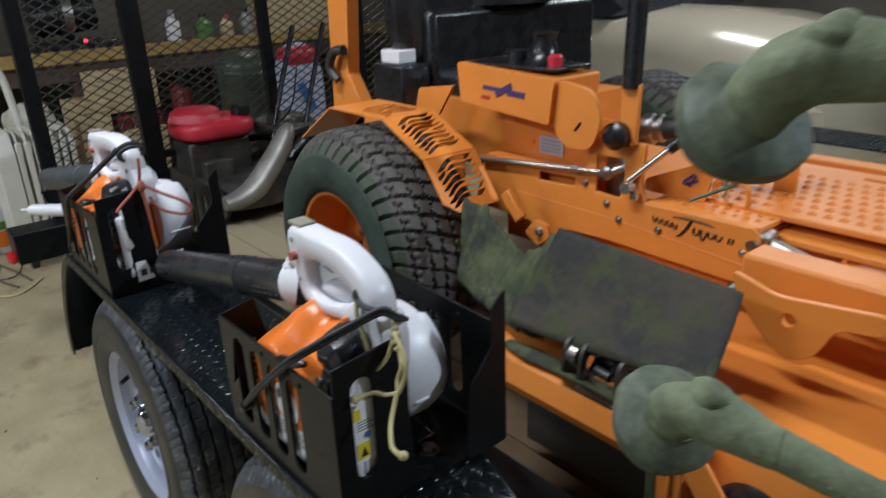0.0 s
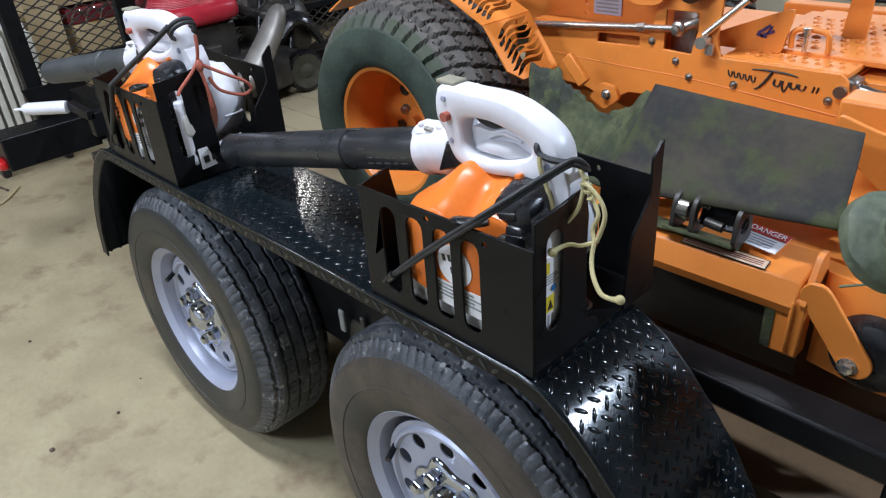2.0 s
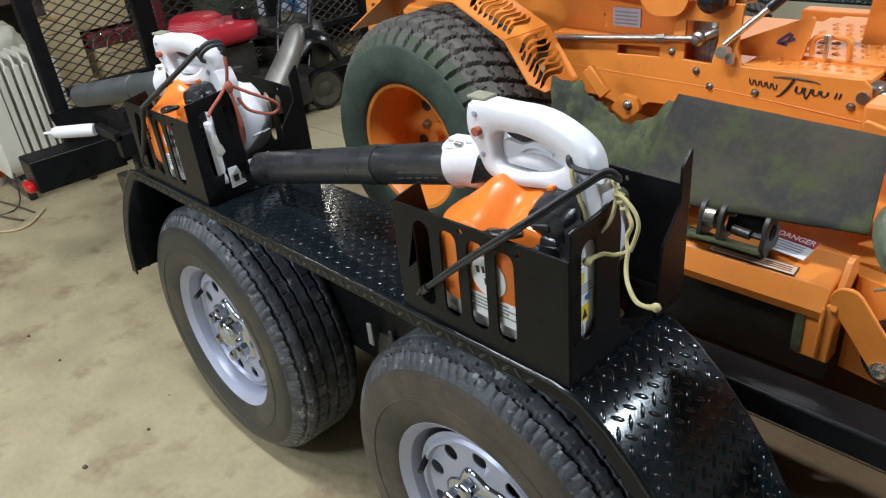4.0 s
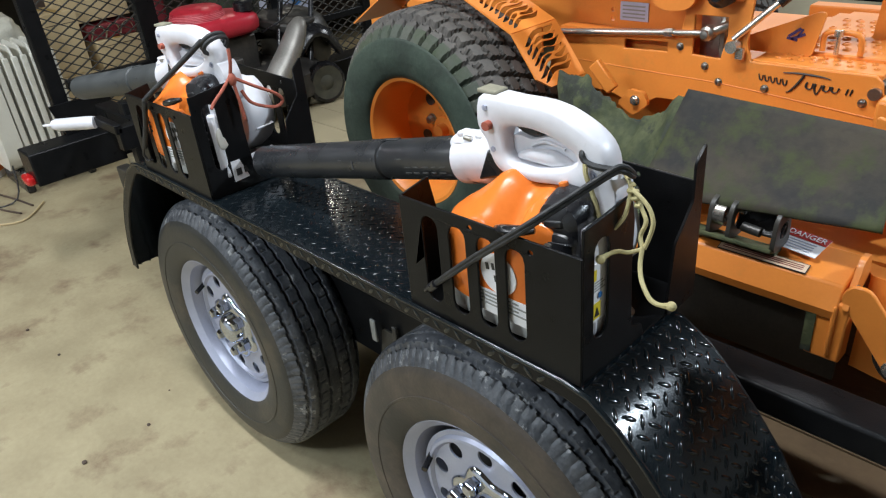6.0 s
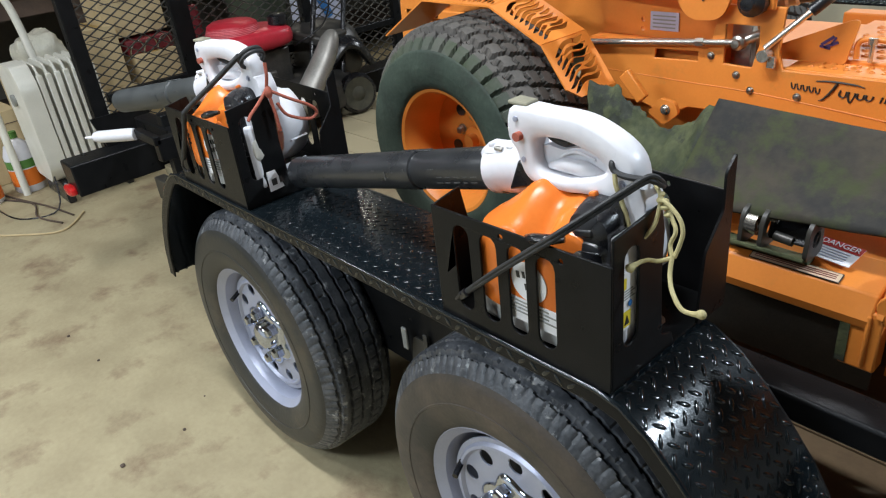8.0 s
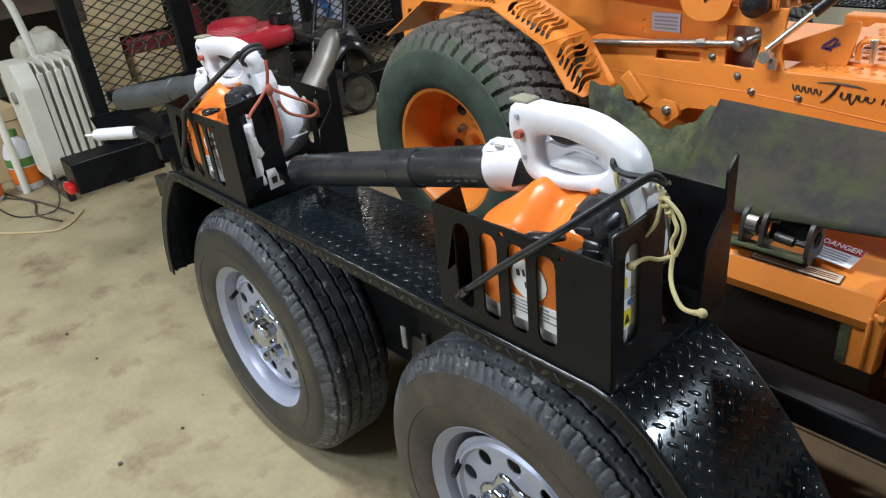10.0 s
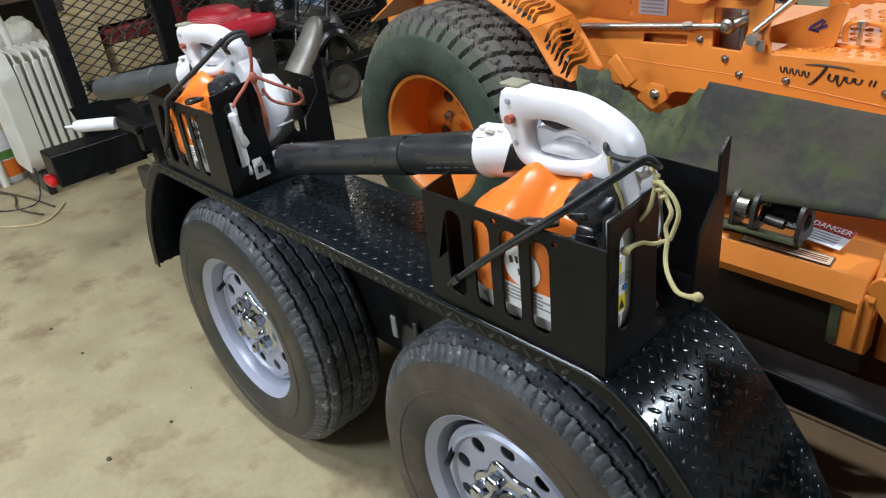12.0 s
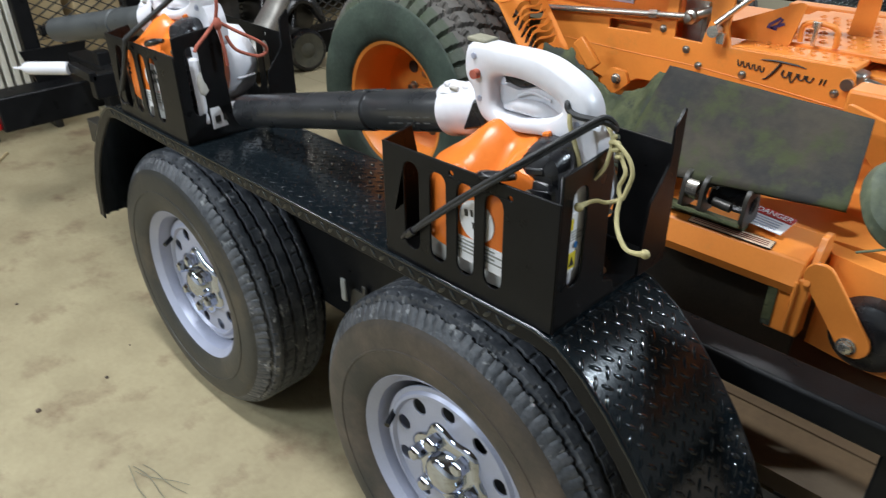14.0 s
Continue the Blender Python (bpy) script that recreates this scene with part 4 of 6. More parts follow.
blower_a = leaf_blower("white and orange handheld leaf blower with black tube", TUBEPL)
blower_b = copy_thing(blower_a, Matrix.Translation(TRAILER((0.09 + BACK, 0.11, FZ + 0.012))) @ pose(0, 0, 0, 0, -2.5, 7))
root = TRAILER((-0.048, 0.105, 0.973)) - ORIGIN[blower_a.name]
for c in blower_b.children:
    if c.name.startswith("blower_tube"):
        c.matrix_basis = Matrix.Translation(root) @ pose(0, 0, 0, 0, 5, -6) @ Matrix.Translation(-root)
tagged(blower_b, "older white and orange leaf blower with scuffed tube")
for c in blower_b.children_recursive:
    if c.name.startswith(("blower_tube", "tube_seam")):
        c.data = c.data.copy()
        c.data.materials.clear()
        c.data.materials.append(OLDTUBE)
# warning label on the newer blower, plain label on the older one
lab = part("side_label", Mesh().box(0.2386, -0.001, 0.845, 0.2395, 0.034, 0.932), PAPER, blower_a, "white warning label with yellow and blue marks")
part("label_mark", Mesh().box(0.2397, -0.001, 0.908, 0.2403, 0.010, 0.924), YELLOWINK, lab)
part("label_mark", Mesh().box(0.2397, 0.001, 0.850, 0.2403, 0.020, 0.874), YELLOWINK, lab)
part("label_mark", Mesh().plate([(0.006, 0.854), (0.017, 0.854), (0.0115, 0.868)], [], 0.0006, lambda u, v, d: (0.2404 + d, u, v)), INK, lab)
part("label_mark", Mesh().lathe((0.2404, 0.018, 0.884), (1, 0, 0), [(0, 0.0045), (0.0006, 0.0045), (0.0007, 0.0005)], 14), BLUEINK, lab)
for k in range(4):
    part("label_bar", Mesh().box(0.2397, 0.004, 0.892 + 0.004 * k, 0.2402, 0.029 - 0.005 * (k % 2), 0.8935 + 0.004 * k), GREYPL, lab)
o = ORIGIN[blower_a.name]
ORIGIN[blower_b.name], PLAN[blower_b.name] = o, TRAILER
lab = part("model_label", Mesh().box(0.2400, 0.010, 0.780, 0.2420, 0.128, 0.826), PAPER, blower_b, "white label with grey bars")
for i in range(5):
    part("label_bar", Mesh().box(0.2421, 0.018 + 0.021 * i, 0.792, 0.2427, 0.032 + 0.021 * i, 0.807), INK, lab)
part("primer_bulb", Mesh().ball((0.232, 0.018, 0.880), 0.010, 0.022, 0.027, 16, 10, 0.5), TANKPL, blower_b, "milky plastic tank bulge")

# ---- cords holding the blowers ----


ob = thing("bungee_cord", (-0.04, -0.04, 0.82), "black bungee cord hooked over the blower handle", "bungee cord", "cords holding the blowers", plan=TRAILER)
for off in (-0.0030, 0.0030):
    part("cord", Mesh().tube([(-0.0086, -0.0404, 0.8256 + off * 0.4), (0.0462, -0.0461, 0.8744 + off), (0.0914, -0.0461, 0.9144 + off), (0.1688, -0.0438, 0.980 + off), (0.1968, -0.0135, 1.0056 + off), (0.2194, 0.0225, 1.0267 + off), (0.2398, 0.0539, 1.0436 + off), (0.247, 0.070, 1.033 + off), (0.236, 0.094, 1.018)], 0.0033, 8), CORD, ob)
part("cord", Mesh().tube([(0.246, 0.072, 1.032), (0.240, 0.055, 1.041), (0.222, 0.050, 1.041), (0.206, 0.049, 1.041), (0.194, 0.050, 1.044), (0.189, 0.052, 1.052), (0.186, 0.07, 1.060)], 0.0042, 8), CORD, ob)
part("hook", Mesh().tube([(-0.006, -0.046, 0.830), (-0.018, -0.045, 0.816), (-0.022, -0.030, 0.810), (-0.014, -0.022, 0.816)], 0.0028, 8), BLACKPL, ob)
part("ferrule", Mesh().cyl((-0.012, -0.040, 0.8215), (0.003, -0.042, 0.8355), 0.0068, 10), BLACKPL, ob)
ob = thing("bungee_cord", (BACK + 0.17, 0.10, 1.06), "black bungee cord looped round the older blower's handle", "bungee cord", "cords holding the blowers", plan=TRAILER)
part("cord", Mesh().tube([(BACK + 0.204, 0.054, 1.088), (BACK + 0.150, 0.018, 1.040), (BACK + 0.070, -0.036, 0.972), (BACK + 0.058, -0.042, 0.955), (BACK + 0.03, -0.042, 0.905), (BACK - 0.022, -0.040, 0.835)], 0.0058, 10), CORD, ob)
m = pose(BACK + 0.206, 0.080, 1.078, 0, 42, 0)
for off in (-0.005, 0.005):
    part("cord", Mesh().tube([m @ Vector((off, 0.027 * math.cos(2 * math.pi * k / 12), 0.025 * math.sin(2 * math.pi * k / 12))) for k in range(13)], 0.0048, 8, smooth=3), CORD, ob)
part("hook", Mesh().tube([(BACK - 0.020, -0.042, 0.838), (BACK - 0.032, -0.044, 0.815), (BACK - 0.024, -0.040, 0.800), (BACK - 0.010, -0.040, 0.806)], 0.0030, 8), BLACKPL, ob)


rope = thing("tie_rope", (0.25, 0.08, 0.99), "yellow rope knotted over the holder side", "rope", plan=TRAILER)
part("strand", Mesh().tube([(0.197, 0.046, 1.042), (0.201, 0.043, 1.028), (0.2086, 0.044, 1.009), (0.2204, 0.044, 0.977)], 0.0031, 8), ROPE, rope)
part("strand", Mesh().tube([(0.225, 0.086, 1.032), (0.229, 0.079, 1.030), (0.238, 0.073, 1.026), (0.250, 0.063, 1.020), (0.2530, 0.056, 1.004), (0.2525, 0.047, 0.986), (0.246, 0.036, 0.972)], 0.0027, 8), ROPE, rope)
part("twisted_strand", Mesh().tube([(0.250, 0.062, 1.020), (0.262, 0.059, 1.010), (0.273, 0.053, 0.998), (0.281, 0.048, 0.987), (0.2770, 0.044, 0.969), (0.284, 0.038, 0.957)], 0.0027, 8), ROPE, rope)
part("twisted_strand", Mesh().tube([(0.252, 0.058, 1.016), (0.262, 0.056, 1.017), (0.281, 0.052, 1.005), (0.290, 0.048, 0.990), (0.289, 0.044, 0.973), (0.286, 0.038, 0.957)], 0.0027, 8), ROPE, rope)
part("loose_end", Mesh().tube([(0.284, 0.038, 0.960), (0.288, 0.027, 0.941), (0.299, 0.0135, 0.928), (0.318, 0.0, 0.918), (0.333, -0.0034, 0.918), (0.348, -0.0056, 0.924)], [0.0028, 0.0028, 0.0028, 0.0029, 0.0030, 0.0044], 8), ROPE, rope)
part("loose_end", Mesh().tube([(0.285, 0.038, 0.957), (0.271, 0.029, 0.951), (0.263, 0.020, 0.954), (0.257, 0.009, 0.953), (0.2535, -0.004, 0.950)], [0.0028, 0.0028, 0.0028, 0.0029, 0.0044], 8), ROPE, rope)
wrap = [Vector((0.249, 0.063, 1.021)).lerp(Vector((0.268, 0.056, 1.002)), k / 18) + Vector((0.0036 * math.cos(k), 0.0040 * math.sin(k), 0.0030 * math.cos(k))) for k in range(19)]
part("knot", Mesh().tube(wrap, 0.0027, 8, smooth=2), ROPE, rope, "rope twisted tightly round itself")
for end in ((0.347, -0.0056, 0.9236), (0.2535, -0.0040, 0.950)):
    part("end_knot", Mesh().ball(end, 0.0060, 0.0056, 0.0058, 14, 8), ROPE, rope)

rope = thing("tie_rope", (BACK + 0.25, 0.07, 1.0), "faded red rope knotted over the older holder", "rope", plan=TRAILER)
q = BACK + 0.008
g = Mesh().tube([(q + 0.16, 0.06, 0.985), (q + 0.152, 0.07, 1.01), (q + 0.16, 0.08, 1.03)], 0.004, 8)
part("strand", g, REDROPE, rope)
for pts in ([(q + 0.252, 0.070, 1.018), (q + 0.252, 0.045, 0.995), (q + 0.252, 0.02, 0.975), (q + 0.255, 0.01, 0.965)],
            [(q + 0.252, 0.070, 1.018), (q + 0.262, 0.072, 1.048), (q + 0.262, 0.074, 1.075)],
            [(q + 0.255, 0.070, 1.016), (q + 0.262, 0.074, 0.96), (q + 0.262, 0.076, 0.925)],
            [(q + 0.255, 0.072, 1.016), (q + 0.27, 0.11, 0.99), (q + 0.28, 0.150, 0.965), (q + 0.28, 0.165, 0.945), (q + 0.275, 0.145, 0.935), (q + 0.265, 0.10, 0.955), (q + 0.258, 0.085, 0.985)]):
    part("strand", Mesh().tube(pts, 0.0036, 8), REDROPE, rope)
part("knot", Mesh().ball((q + 0.256, 0.071, 1.012), 0.008, 0.009, 0.014), REDROPE, rope)

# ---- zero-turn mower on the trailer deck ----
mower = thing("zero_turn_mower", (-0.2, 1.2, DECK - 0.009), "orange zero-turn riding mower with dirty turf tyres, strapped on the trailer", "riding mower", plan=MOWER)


def mower_wheel(cy, spin=0.4):
    cx, R = -0.612, 0.302
    cz = TRAILER((0, 0, DECK)).z + R - 0.004
    s = -1 if cy < 1.0 else 1
    w = part("rear_wheel", Mesh().lathe((cx, cy, cz), (0, s, 0), [(-0.10, 0.150), (0.02, 0.138), (0.08, 0.140), (0.108, 0.148), (0.120, 0.158), (0.126, 0.158), (0.123, 0.150), (0.108, 0.141), (0.07, 0.134), (0.02, 0.131), (0.005, 0.112), (0.0, 0.05), (0.0, 0.0005)], 64), ORANGE, mower, "orange steel rim with a wide turf tyre", plan=METRE)
    tyre(w, (cx, cy, cz), R, 0.152, 0.136, 1.03, 0.056, 0.0125, 572, 72, TURFRUBBER, TURFSIDE, turf_tread, None, TURFEDGE)
    for i in range(5):
        a = spin + 2 * math.pi * i / 5
        g = Mesh()
        bolt(g, (cx + 0.058 * math.cos(a), cy + s * 0.002, cz + 0.058 * math.sin(a)), (0, s, 0), 0.010, 0.012)
        part("lug_bolt", g, STEEL, w)
        a += 0.63
        part("rim_hole", Mesh().lathe((cx + 0.086 * math.cos(a), cy + s * 0.0045, cz + 0.086 * math.sin(a)), (0, s, 0), [(-0.01, 0.015), (0.001, 0.015), (0.0012, 0.0005)], 14), BLACKDUST, w)
    part("hub", Mesh().lathe((cx, cy, cz), (0, s, 0), [(0, 0.035), (0.02, 0.033), (0.02, 0.018), (0.04, 0.016), (0.04, 0.0005)], 20), ORANGE, w)


mower_wheel(0.620)
mower_wheel(1.75)

# striped fender plates over the near tyre
FO, FI = 0.645, 0.815
fplate = part("wheel_fender", Mesh().box(-0.96, FI - 0.006, 0.90, -0.44, FI, 0.975), ORANGE, mower, "orange wheel fender with cut-out tiger stripes")


def stripes(length, width, u0, rows, seed):
    """Outlines of wavy cut-outs, two or three to a row across the plate."""
    rnd = random.Random(seed)
    out = []
    pitch = (length - u0 - 0.024) / rows
    for i in range(rows):
        u = u0 + (i + 0.5) * pitch
        rnd_phase = rnd.uniform(-0.25, 0.25)
        ends = [0.016 + rnd.uniform(0, 0.010), width * rnd.uniform(0.30, 0.70), width - 0.014 - rnd.uniform(0, 0.010)]
        for j in (0, 1) if i % 3 == 1 else (0,):
            a, b = ends[j] + (0.002 if j else 0), ends[j + 1] - (0 if j else 0.002)
            if i % 3 != 1:
                b = ends[2]
            shift = pitch * rnd.uniform(0.05, 0.20) * (1 if j else -1) if i % 3 == 1 else 0
            n = 16
            mid, wd = [], []
            for k in range(n + 1):
                f = k / n
                v = a + (b - a) * f
                inner = f if j == 0 else 1 - f
                mid.append((u + 0.0065 * math.sin(2 * math.pi * v / width * 1.55 + 0.4 + rnd_phase) - 0.22 * (v - width / 2) + shift * inner, v))
                wd.append(0.0005 + pitch * (0.37 + 0.06 * math.sin(9 * f + i)) * min(1.0, f * 5, (1 - f) * 5) ** 0.6 * (1 - (0.3 * inner if i % 3 == 1 else 0)))
            out.append([(x + w, y) for (x, y), w in zip(mid, wd)] + [(x - w, y) for (x, y), w in reversed(list(zip(mid, wd)))])
    return out


prof = [(-0.985, 0.955), (-0.810, 1.062), (-0.565, 1.060), (-0.405, 0.982), (-0.318, 0.862)]
for i, ((xa, za), (xb, zb)) in enumerate(zip(prof, prof[1:])):
    L = math.hypot(xb - xa, zb - za)
    d = Vector(((xb - xa) / L, 0, (zb - za) / L))
    nrm = Vector((-d.z, 0, d.x))

    def put(u, v, t, a=Vector((xa, 0, za)), d=d, nrm=nrm):
        return a + d * u + nrm * t + Vector((0, FO + v, 0))
    W = FI - FO
    out = [(0, 0), (L, 0), (L, W), (0, W)] if i < 3 else [(0, 0), (L - 0.03, 0.0), (L, 0.035), (L, W), (0, W)]
    holes = stripes(L, W, 0.010, 7, 3) if i == 3 else stripes(L, W, 0.010, 9, 5) if i == 2 else stripes(L, W, 0.090, 8, 8) if i == 1 else []
    part("fender_plate", Mesh().plate(out, holes, 0.004, put), ORANGE, fplate)

# side frame: rail, console column and recessed side panel
MY = 0.905
rail = [(-0.50, 0.80), (-0.30, 0.795), (-0.22, 0.770), (-0.17, 0.800), (-0.05, 0.805), (0.31, 0.795), (0.322, 0.83), (0.305, 0.905), (0.29, 0.918), (0.045, 0.915), (0.035, 0.955), (0.040, 1.045), (-0.105, 1.045), (-0.118, 0.965), (-0.135, 0.950), (-0.46, 0.938)]
hole = [(-0.088, 0.915), (-0.022, 0.913), (-0.010, 0.965), (-0.012, 1.003), (-0.088, 1.003)]
frame_part = part("side_frame", Mesh().plate(rail, [hole, [(-0.264, 0.910), (-0.150, 0.914), (-0.150, 0.936), (-0.262, 0.932)]], 0.010, lambda u, v, d: (u, MY + d, v)), ORANGE, mower, "orange welded side frame with dark script marks", bevel=0.002)
part("rail_top", Mesh().box(0.045, MY + 0.010, 0.906, 0.30, 1.42, 0.918), ORANGE, frame_part, bevel=0.002)
part("rail_seam", Mesh().tube([(-0.42, MY, 0.868), (-0.2, MY, 0.862), (0.0, MY, 0.858), (0.3, MY - 0.001, 0.835)], 0.0013, 6), ORANGE, frame_part)
g = Mesh()
for i in range(9):
    for j in range(4):
        g.lathe((0.085 + i * 0.024 + 0.012 * (j % 2), MY + 0.045 + j * 0.032, 0.9185), (0, 0, 1), [(0, 0.0065), (0.0028, 0.0050), (0.003, 0.0035), (0.0004, 0.003)], 8)
part("grip_dimples", g, ORANGE, frame_part, kind="stuff")
part("column_inside", Mesh().box(-0.095, MY + 0.05, 0.90, -0.05, MY + 0.058, 1.02).box(-0.04, MY + 0.03, 0.90, -0.03, MY + 0.10, 1.02), STEEL, frame_part)
part("column_back", Mesh().box(-0.115, MY + 0.075, 0.89, -0.015, MY + 0.083, 1.04), BLACKDUST, frame_part)
part("side_panel", Mesh().plate([(-0.47, 0.90), (-0.10, 0.90), (-0.09, 1.07), (-0.43, 1.07)], [circle(-0.335, 0.962, 0.006, 10), circle(-0.335, 0.985, 0.006, 10)], 0.008, lambda u, v, d: (u, 0.965 + d, v)), ORANGE, frame_part)
part("panel_ledge", Mesh().box(-0.46, MY + 0.01, 0.938, -0.10, 0.966, 0.944), ORANGE, frame_part)
part("slot_shadow_plate", Mesh().box(-0.325, MY + 0.035, 0.890, -0.135, MY + 0.039, 0.945), ORANGE, frame_part)
# console box above the panel
con = part("console", Mesh().plate(rounded([(-0.505, 1.085), (-0.20, 1.060), (-0.185, 1.165), (-0.515, 1.185)], 0.008), [], 0.17, lambda u, v, d: (u, 0.865 + d, v)), ORANGE, mower, "orange control console with purple script badge", bevel=0.004)
part("console_cheek", Mesh().plate(rounded([(-0.20, 1.055), (-0.165, 1.010), (-0.085, 1.015), (-0.060, 1.09), (-0.085, 1.150), (-0.195, 1.165)], 0.03), [], 0.010, lambda u, v, d: (u, 0.880 + d, v)), ORANGE, con, bevel=0.002)
part("cheek_slot", Mesh().obox(pose(-0.125, 0.879, 1.065, 0, -50, 0), 0.026, 0.004, 0.004), BLACKPL, con)
part("badge", Mesh().obox(pose(-0.38, 0.864, 1.128, 0, 3, 0), 0.075, 0.002, 0.010).obox(pose(-0.345, 0.8635, 1.128, 0, -25, 0), 0.060, 0.0024, 0.014).obox(pose(-0.305, 0.864, 1.122, 0, 3, 0), 0.06, 0.002, 0.014), PURPLEINK, con, "purple script badge drawn as bars")
part("badge_mark", Mesh().box(-0.425, 0.8635, 1.100, -0.395, 0.8655, 1.109), REDINK, con)
g = Mesh()
g.box(-0.50, 0.885, 1.178, -0.20, 1.02, 1.186)
part("console_top", g, BLACKPL, con, bevel=0.002)
g = Mesh()
g.lathe((-0.29, 0.95, 1.182), (0, 0, 1), [(0, 0.05), (0.012, 0.05), (0.025, 0.035), (0.06, 0.028), (0.075, 0.034), (0.08, 0.02), (0.081, 0.0005)], 20)
part("throttle_knob", g, BLACKPL, con)
part("gauge", Mesh().lathe((-0.38, 0.95, 1.184), (0, 0, 1), [(0, 0.03), (0.03, 0.028), (0.032, 0.0005)], 18), BLACKPL, con)
part("switch_cap", Mesh().lathe((-0.225, 0.915, 1.18), (0, 0, 1), [(0, 0.018), (0.03, 0.018), (0.034, 0.012), (0.035, 0.0005)], 14), REDPL, con, "red switch cap")
# labels on the panel
lab = part("panel_label", Mesh().box(-0.312, 0.961, 0.962, -0.235, 0.9645, 1.006), PALEBLUE, frame_part, "pale blue label with grey bars")
for i in range(4):
    part("label_bar", Mesh().box(-0.305, 0.9600, 0.968 + i * 0.009, -0.243, 0.9606, 0.9715 + i * 0.009), GREYPL, lab)
# script marks on the rail: bars only
g = Mesh()
for i in range(5):
    x = 0.068 + i * 0.0125
    g.tube([(x, MY - 0.0012, 0.893 - 0.001 * i), (x + 0.003, MY - 0.0012, 0.882 - 0.001 * i), (x + 0.008, MY - 0.0012, 0.8815 - 0.001 * i), (x + 0.009, MY - 0.0012, 0.891 - 0.001 * i)], [0.0012, 0.0019, 0.0012, 0.0017], 6, smooth=3)
g.tube([(0.118, MY - 0.0012, 0.902), (0.150, MY - 0.0012, 0.9045), (0.190, MY - 0.0012, 0.9035), (0.212, MY - 0.0012, 0.900)], [0.0010, 0.0022, 0.0020, 0.0008], 6, smooth=4)
g.tube([(0.160, MY - 0.0012, 0.902), (0.150, MY - 0.0012, 0.884), (0.136, MY - 0.0012, 0.866), (0.128, MY - 0.0012, 0.862)], [0.0028, 0.0030, 0.0022, 0.0010], 6, smooth=4)
for i in range(4):
    x = 0.168 + i * 0.0165
    low = 0.866 if i == 1 else 0.875
    g.tube([(x, MY - 0.0012, 0.889 - 0.001 * i), (x - 0.002, MY - 0.0012, 0.880), (x + 0.003, MY - 0.0012, low), (x + 0.009, MY - 0.0012, 0.877), (x + 0.012, MY - 0.0012, 0.888 - 0.001 * i)], [0.0020, 0.0026, 0.0016, 0.0014, 0.0022], 6, smooth=3)
for x in (0.246, 0.254):
    g.tube([(x, MY - 0.0012, 0.886), (x - 0.003, MY - 0.0012, 0.874)], [0.0017, 0.0017], 6, smooth=1)
part("script_badge", g, INK, frame_part, "dark script drawn as bars")
g = Mesh()
for x, z, w, h, a in ((0.100, 0.966, 0.030, 0.006, -38), (0.108, 0.958, 0.03, 0.006, -25), (0.096, 0.952, 0.022, 0.005, 10), (0.112, 0.966, 0.018, 0.004, -60)):
    g.obox(pose(x, 0.984, z, 0, a, 0), w, 0.002, h)
part("gusset", Mesh().plate(rounded([(-0.01, 0.918), (0.140, 0.918), (0.158, 1.010), (0.145, 1.012), (-0.01, 0.945)], 0.01), [], 0.006, lambda u, v, d: (u, 0.985 + d, v)), ORANGE, frame_part)
part("gusset_mark", g, PURPLEINK, frame_part)
# rods, struts and bolts
link_rod = part("link_rod", Mesh().cyl((-0.46, 0.893, 0.934), (-0.135, 0.893, 0.962), 0.0078, 14), ZINC, mower, "bright steel control rod")
part("rod_end", Mesh().cyl((-0.145, 0.893, 0.961), (-0.060, 0.893, 0.968), 0.0068, 12).lathe((-0.15, 0.893, 0.9605), (1, 0, 0.08), [(0, 0.0105), (0.02, 0.0105)], 6, True), ZINC, link_rod)
part("rod_joint", Mesh().lathe((-0.052, 0.905, 0.967), (0, -1, 0), [(-0.03, 0.012), (0.0, 0.018), (0.014, 0.016), (0.018, 0.010), (0.026, 0.009), (0.027, 0.0005)], 16).cyl((-0.05, 0.90, 0.967), (-0.012, 0.925, 0.985), 0.010, 12), STEEL, link_rod)
strut = part("gas_strut", Mesh().cyl((0.010, 0.890, 0.962), (0.085, 0.93, 1.040), 0.0070, 12), ZINC, mower, "gas strut with black cylinder")
part("strut_body", Mesh().cyl((0.080, 0.927, 1.035), (0.165, 0.99, 1.125), 0.0125, 16), BLACKPL, strut)
part("strut_eye", Mesh().cyl((0.012, 0.875, 0.948), (0.012, 0.925, 0.948), 0.013, 14).box(0.018, 0.888, 0.922, 0.034, 0.898, 0.945), ZINC, strut)
for p in ((-0.055, MY, 0.893), (-0.020, MY, 0.862), (-0.118, MY, 0.930), (0.083, MY, 0.862), (0.275, MY, 0.862)):
    g = Mesh()
    bolt(g, p, (0, -1, 0), 0.0062, 0.005)
    part("frame_bolt", g, STEEL, frame_part)
part("pivot_bracket", Mesh().plate(rounded([(-0.180, 0.850), (-0.210, 0.812), (-0.168, 0.788), (-0.130, 0.820), (-0.142, 0.846)], 0.008), [], 0.012, lambda u, v, d: (u, 0.795 + d, v)), ORANGE, mower, bevel=0.002)
part("pivot_arm", Mesh().obox(pose(-0.252, 0.80, 0.868, 0, 48, 0), 0.078, 0.016, 0.032), ORANGE, mower, bevel=0.003)
g = Mesh()
bolt(g, (-0.163, 0.795, 0.826), (0, -1, 0), 0.0085, 0.008)
part("pivot_bolt", g, ZINC, mower)
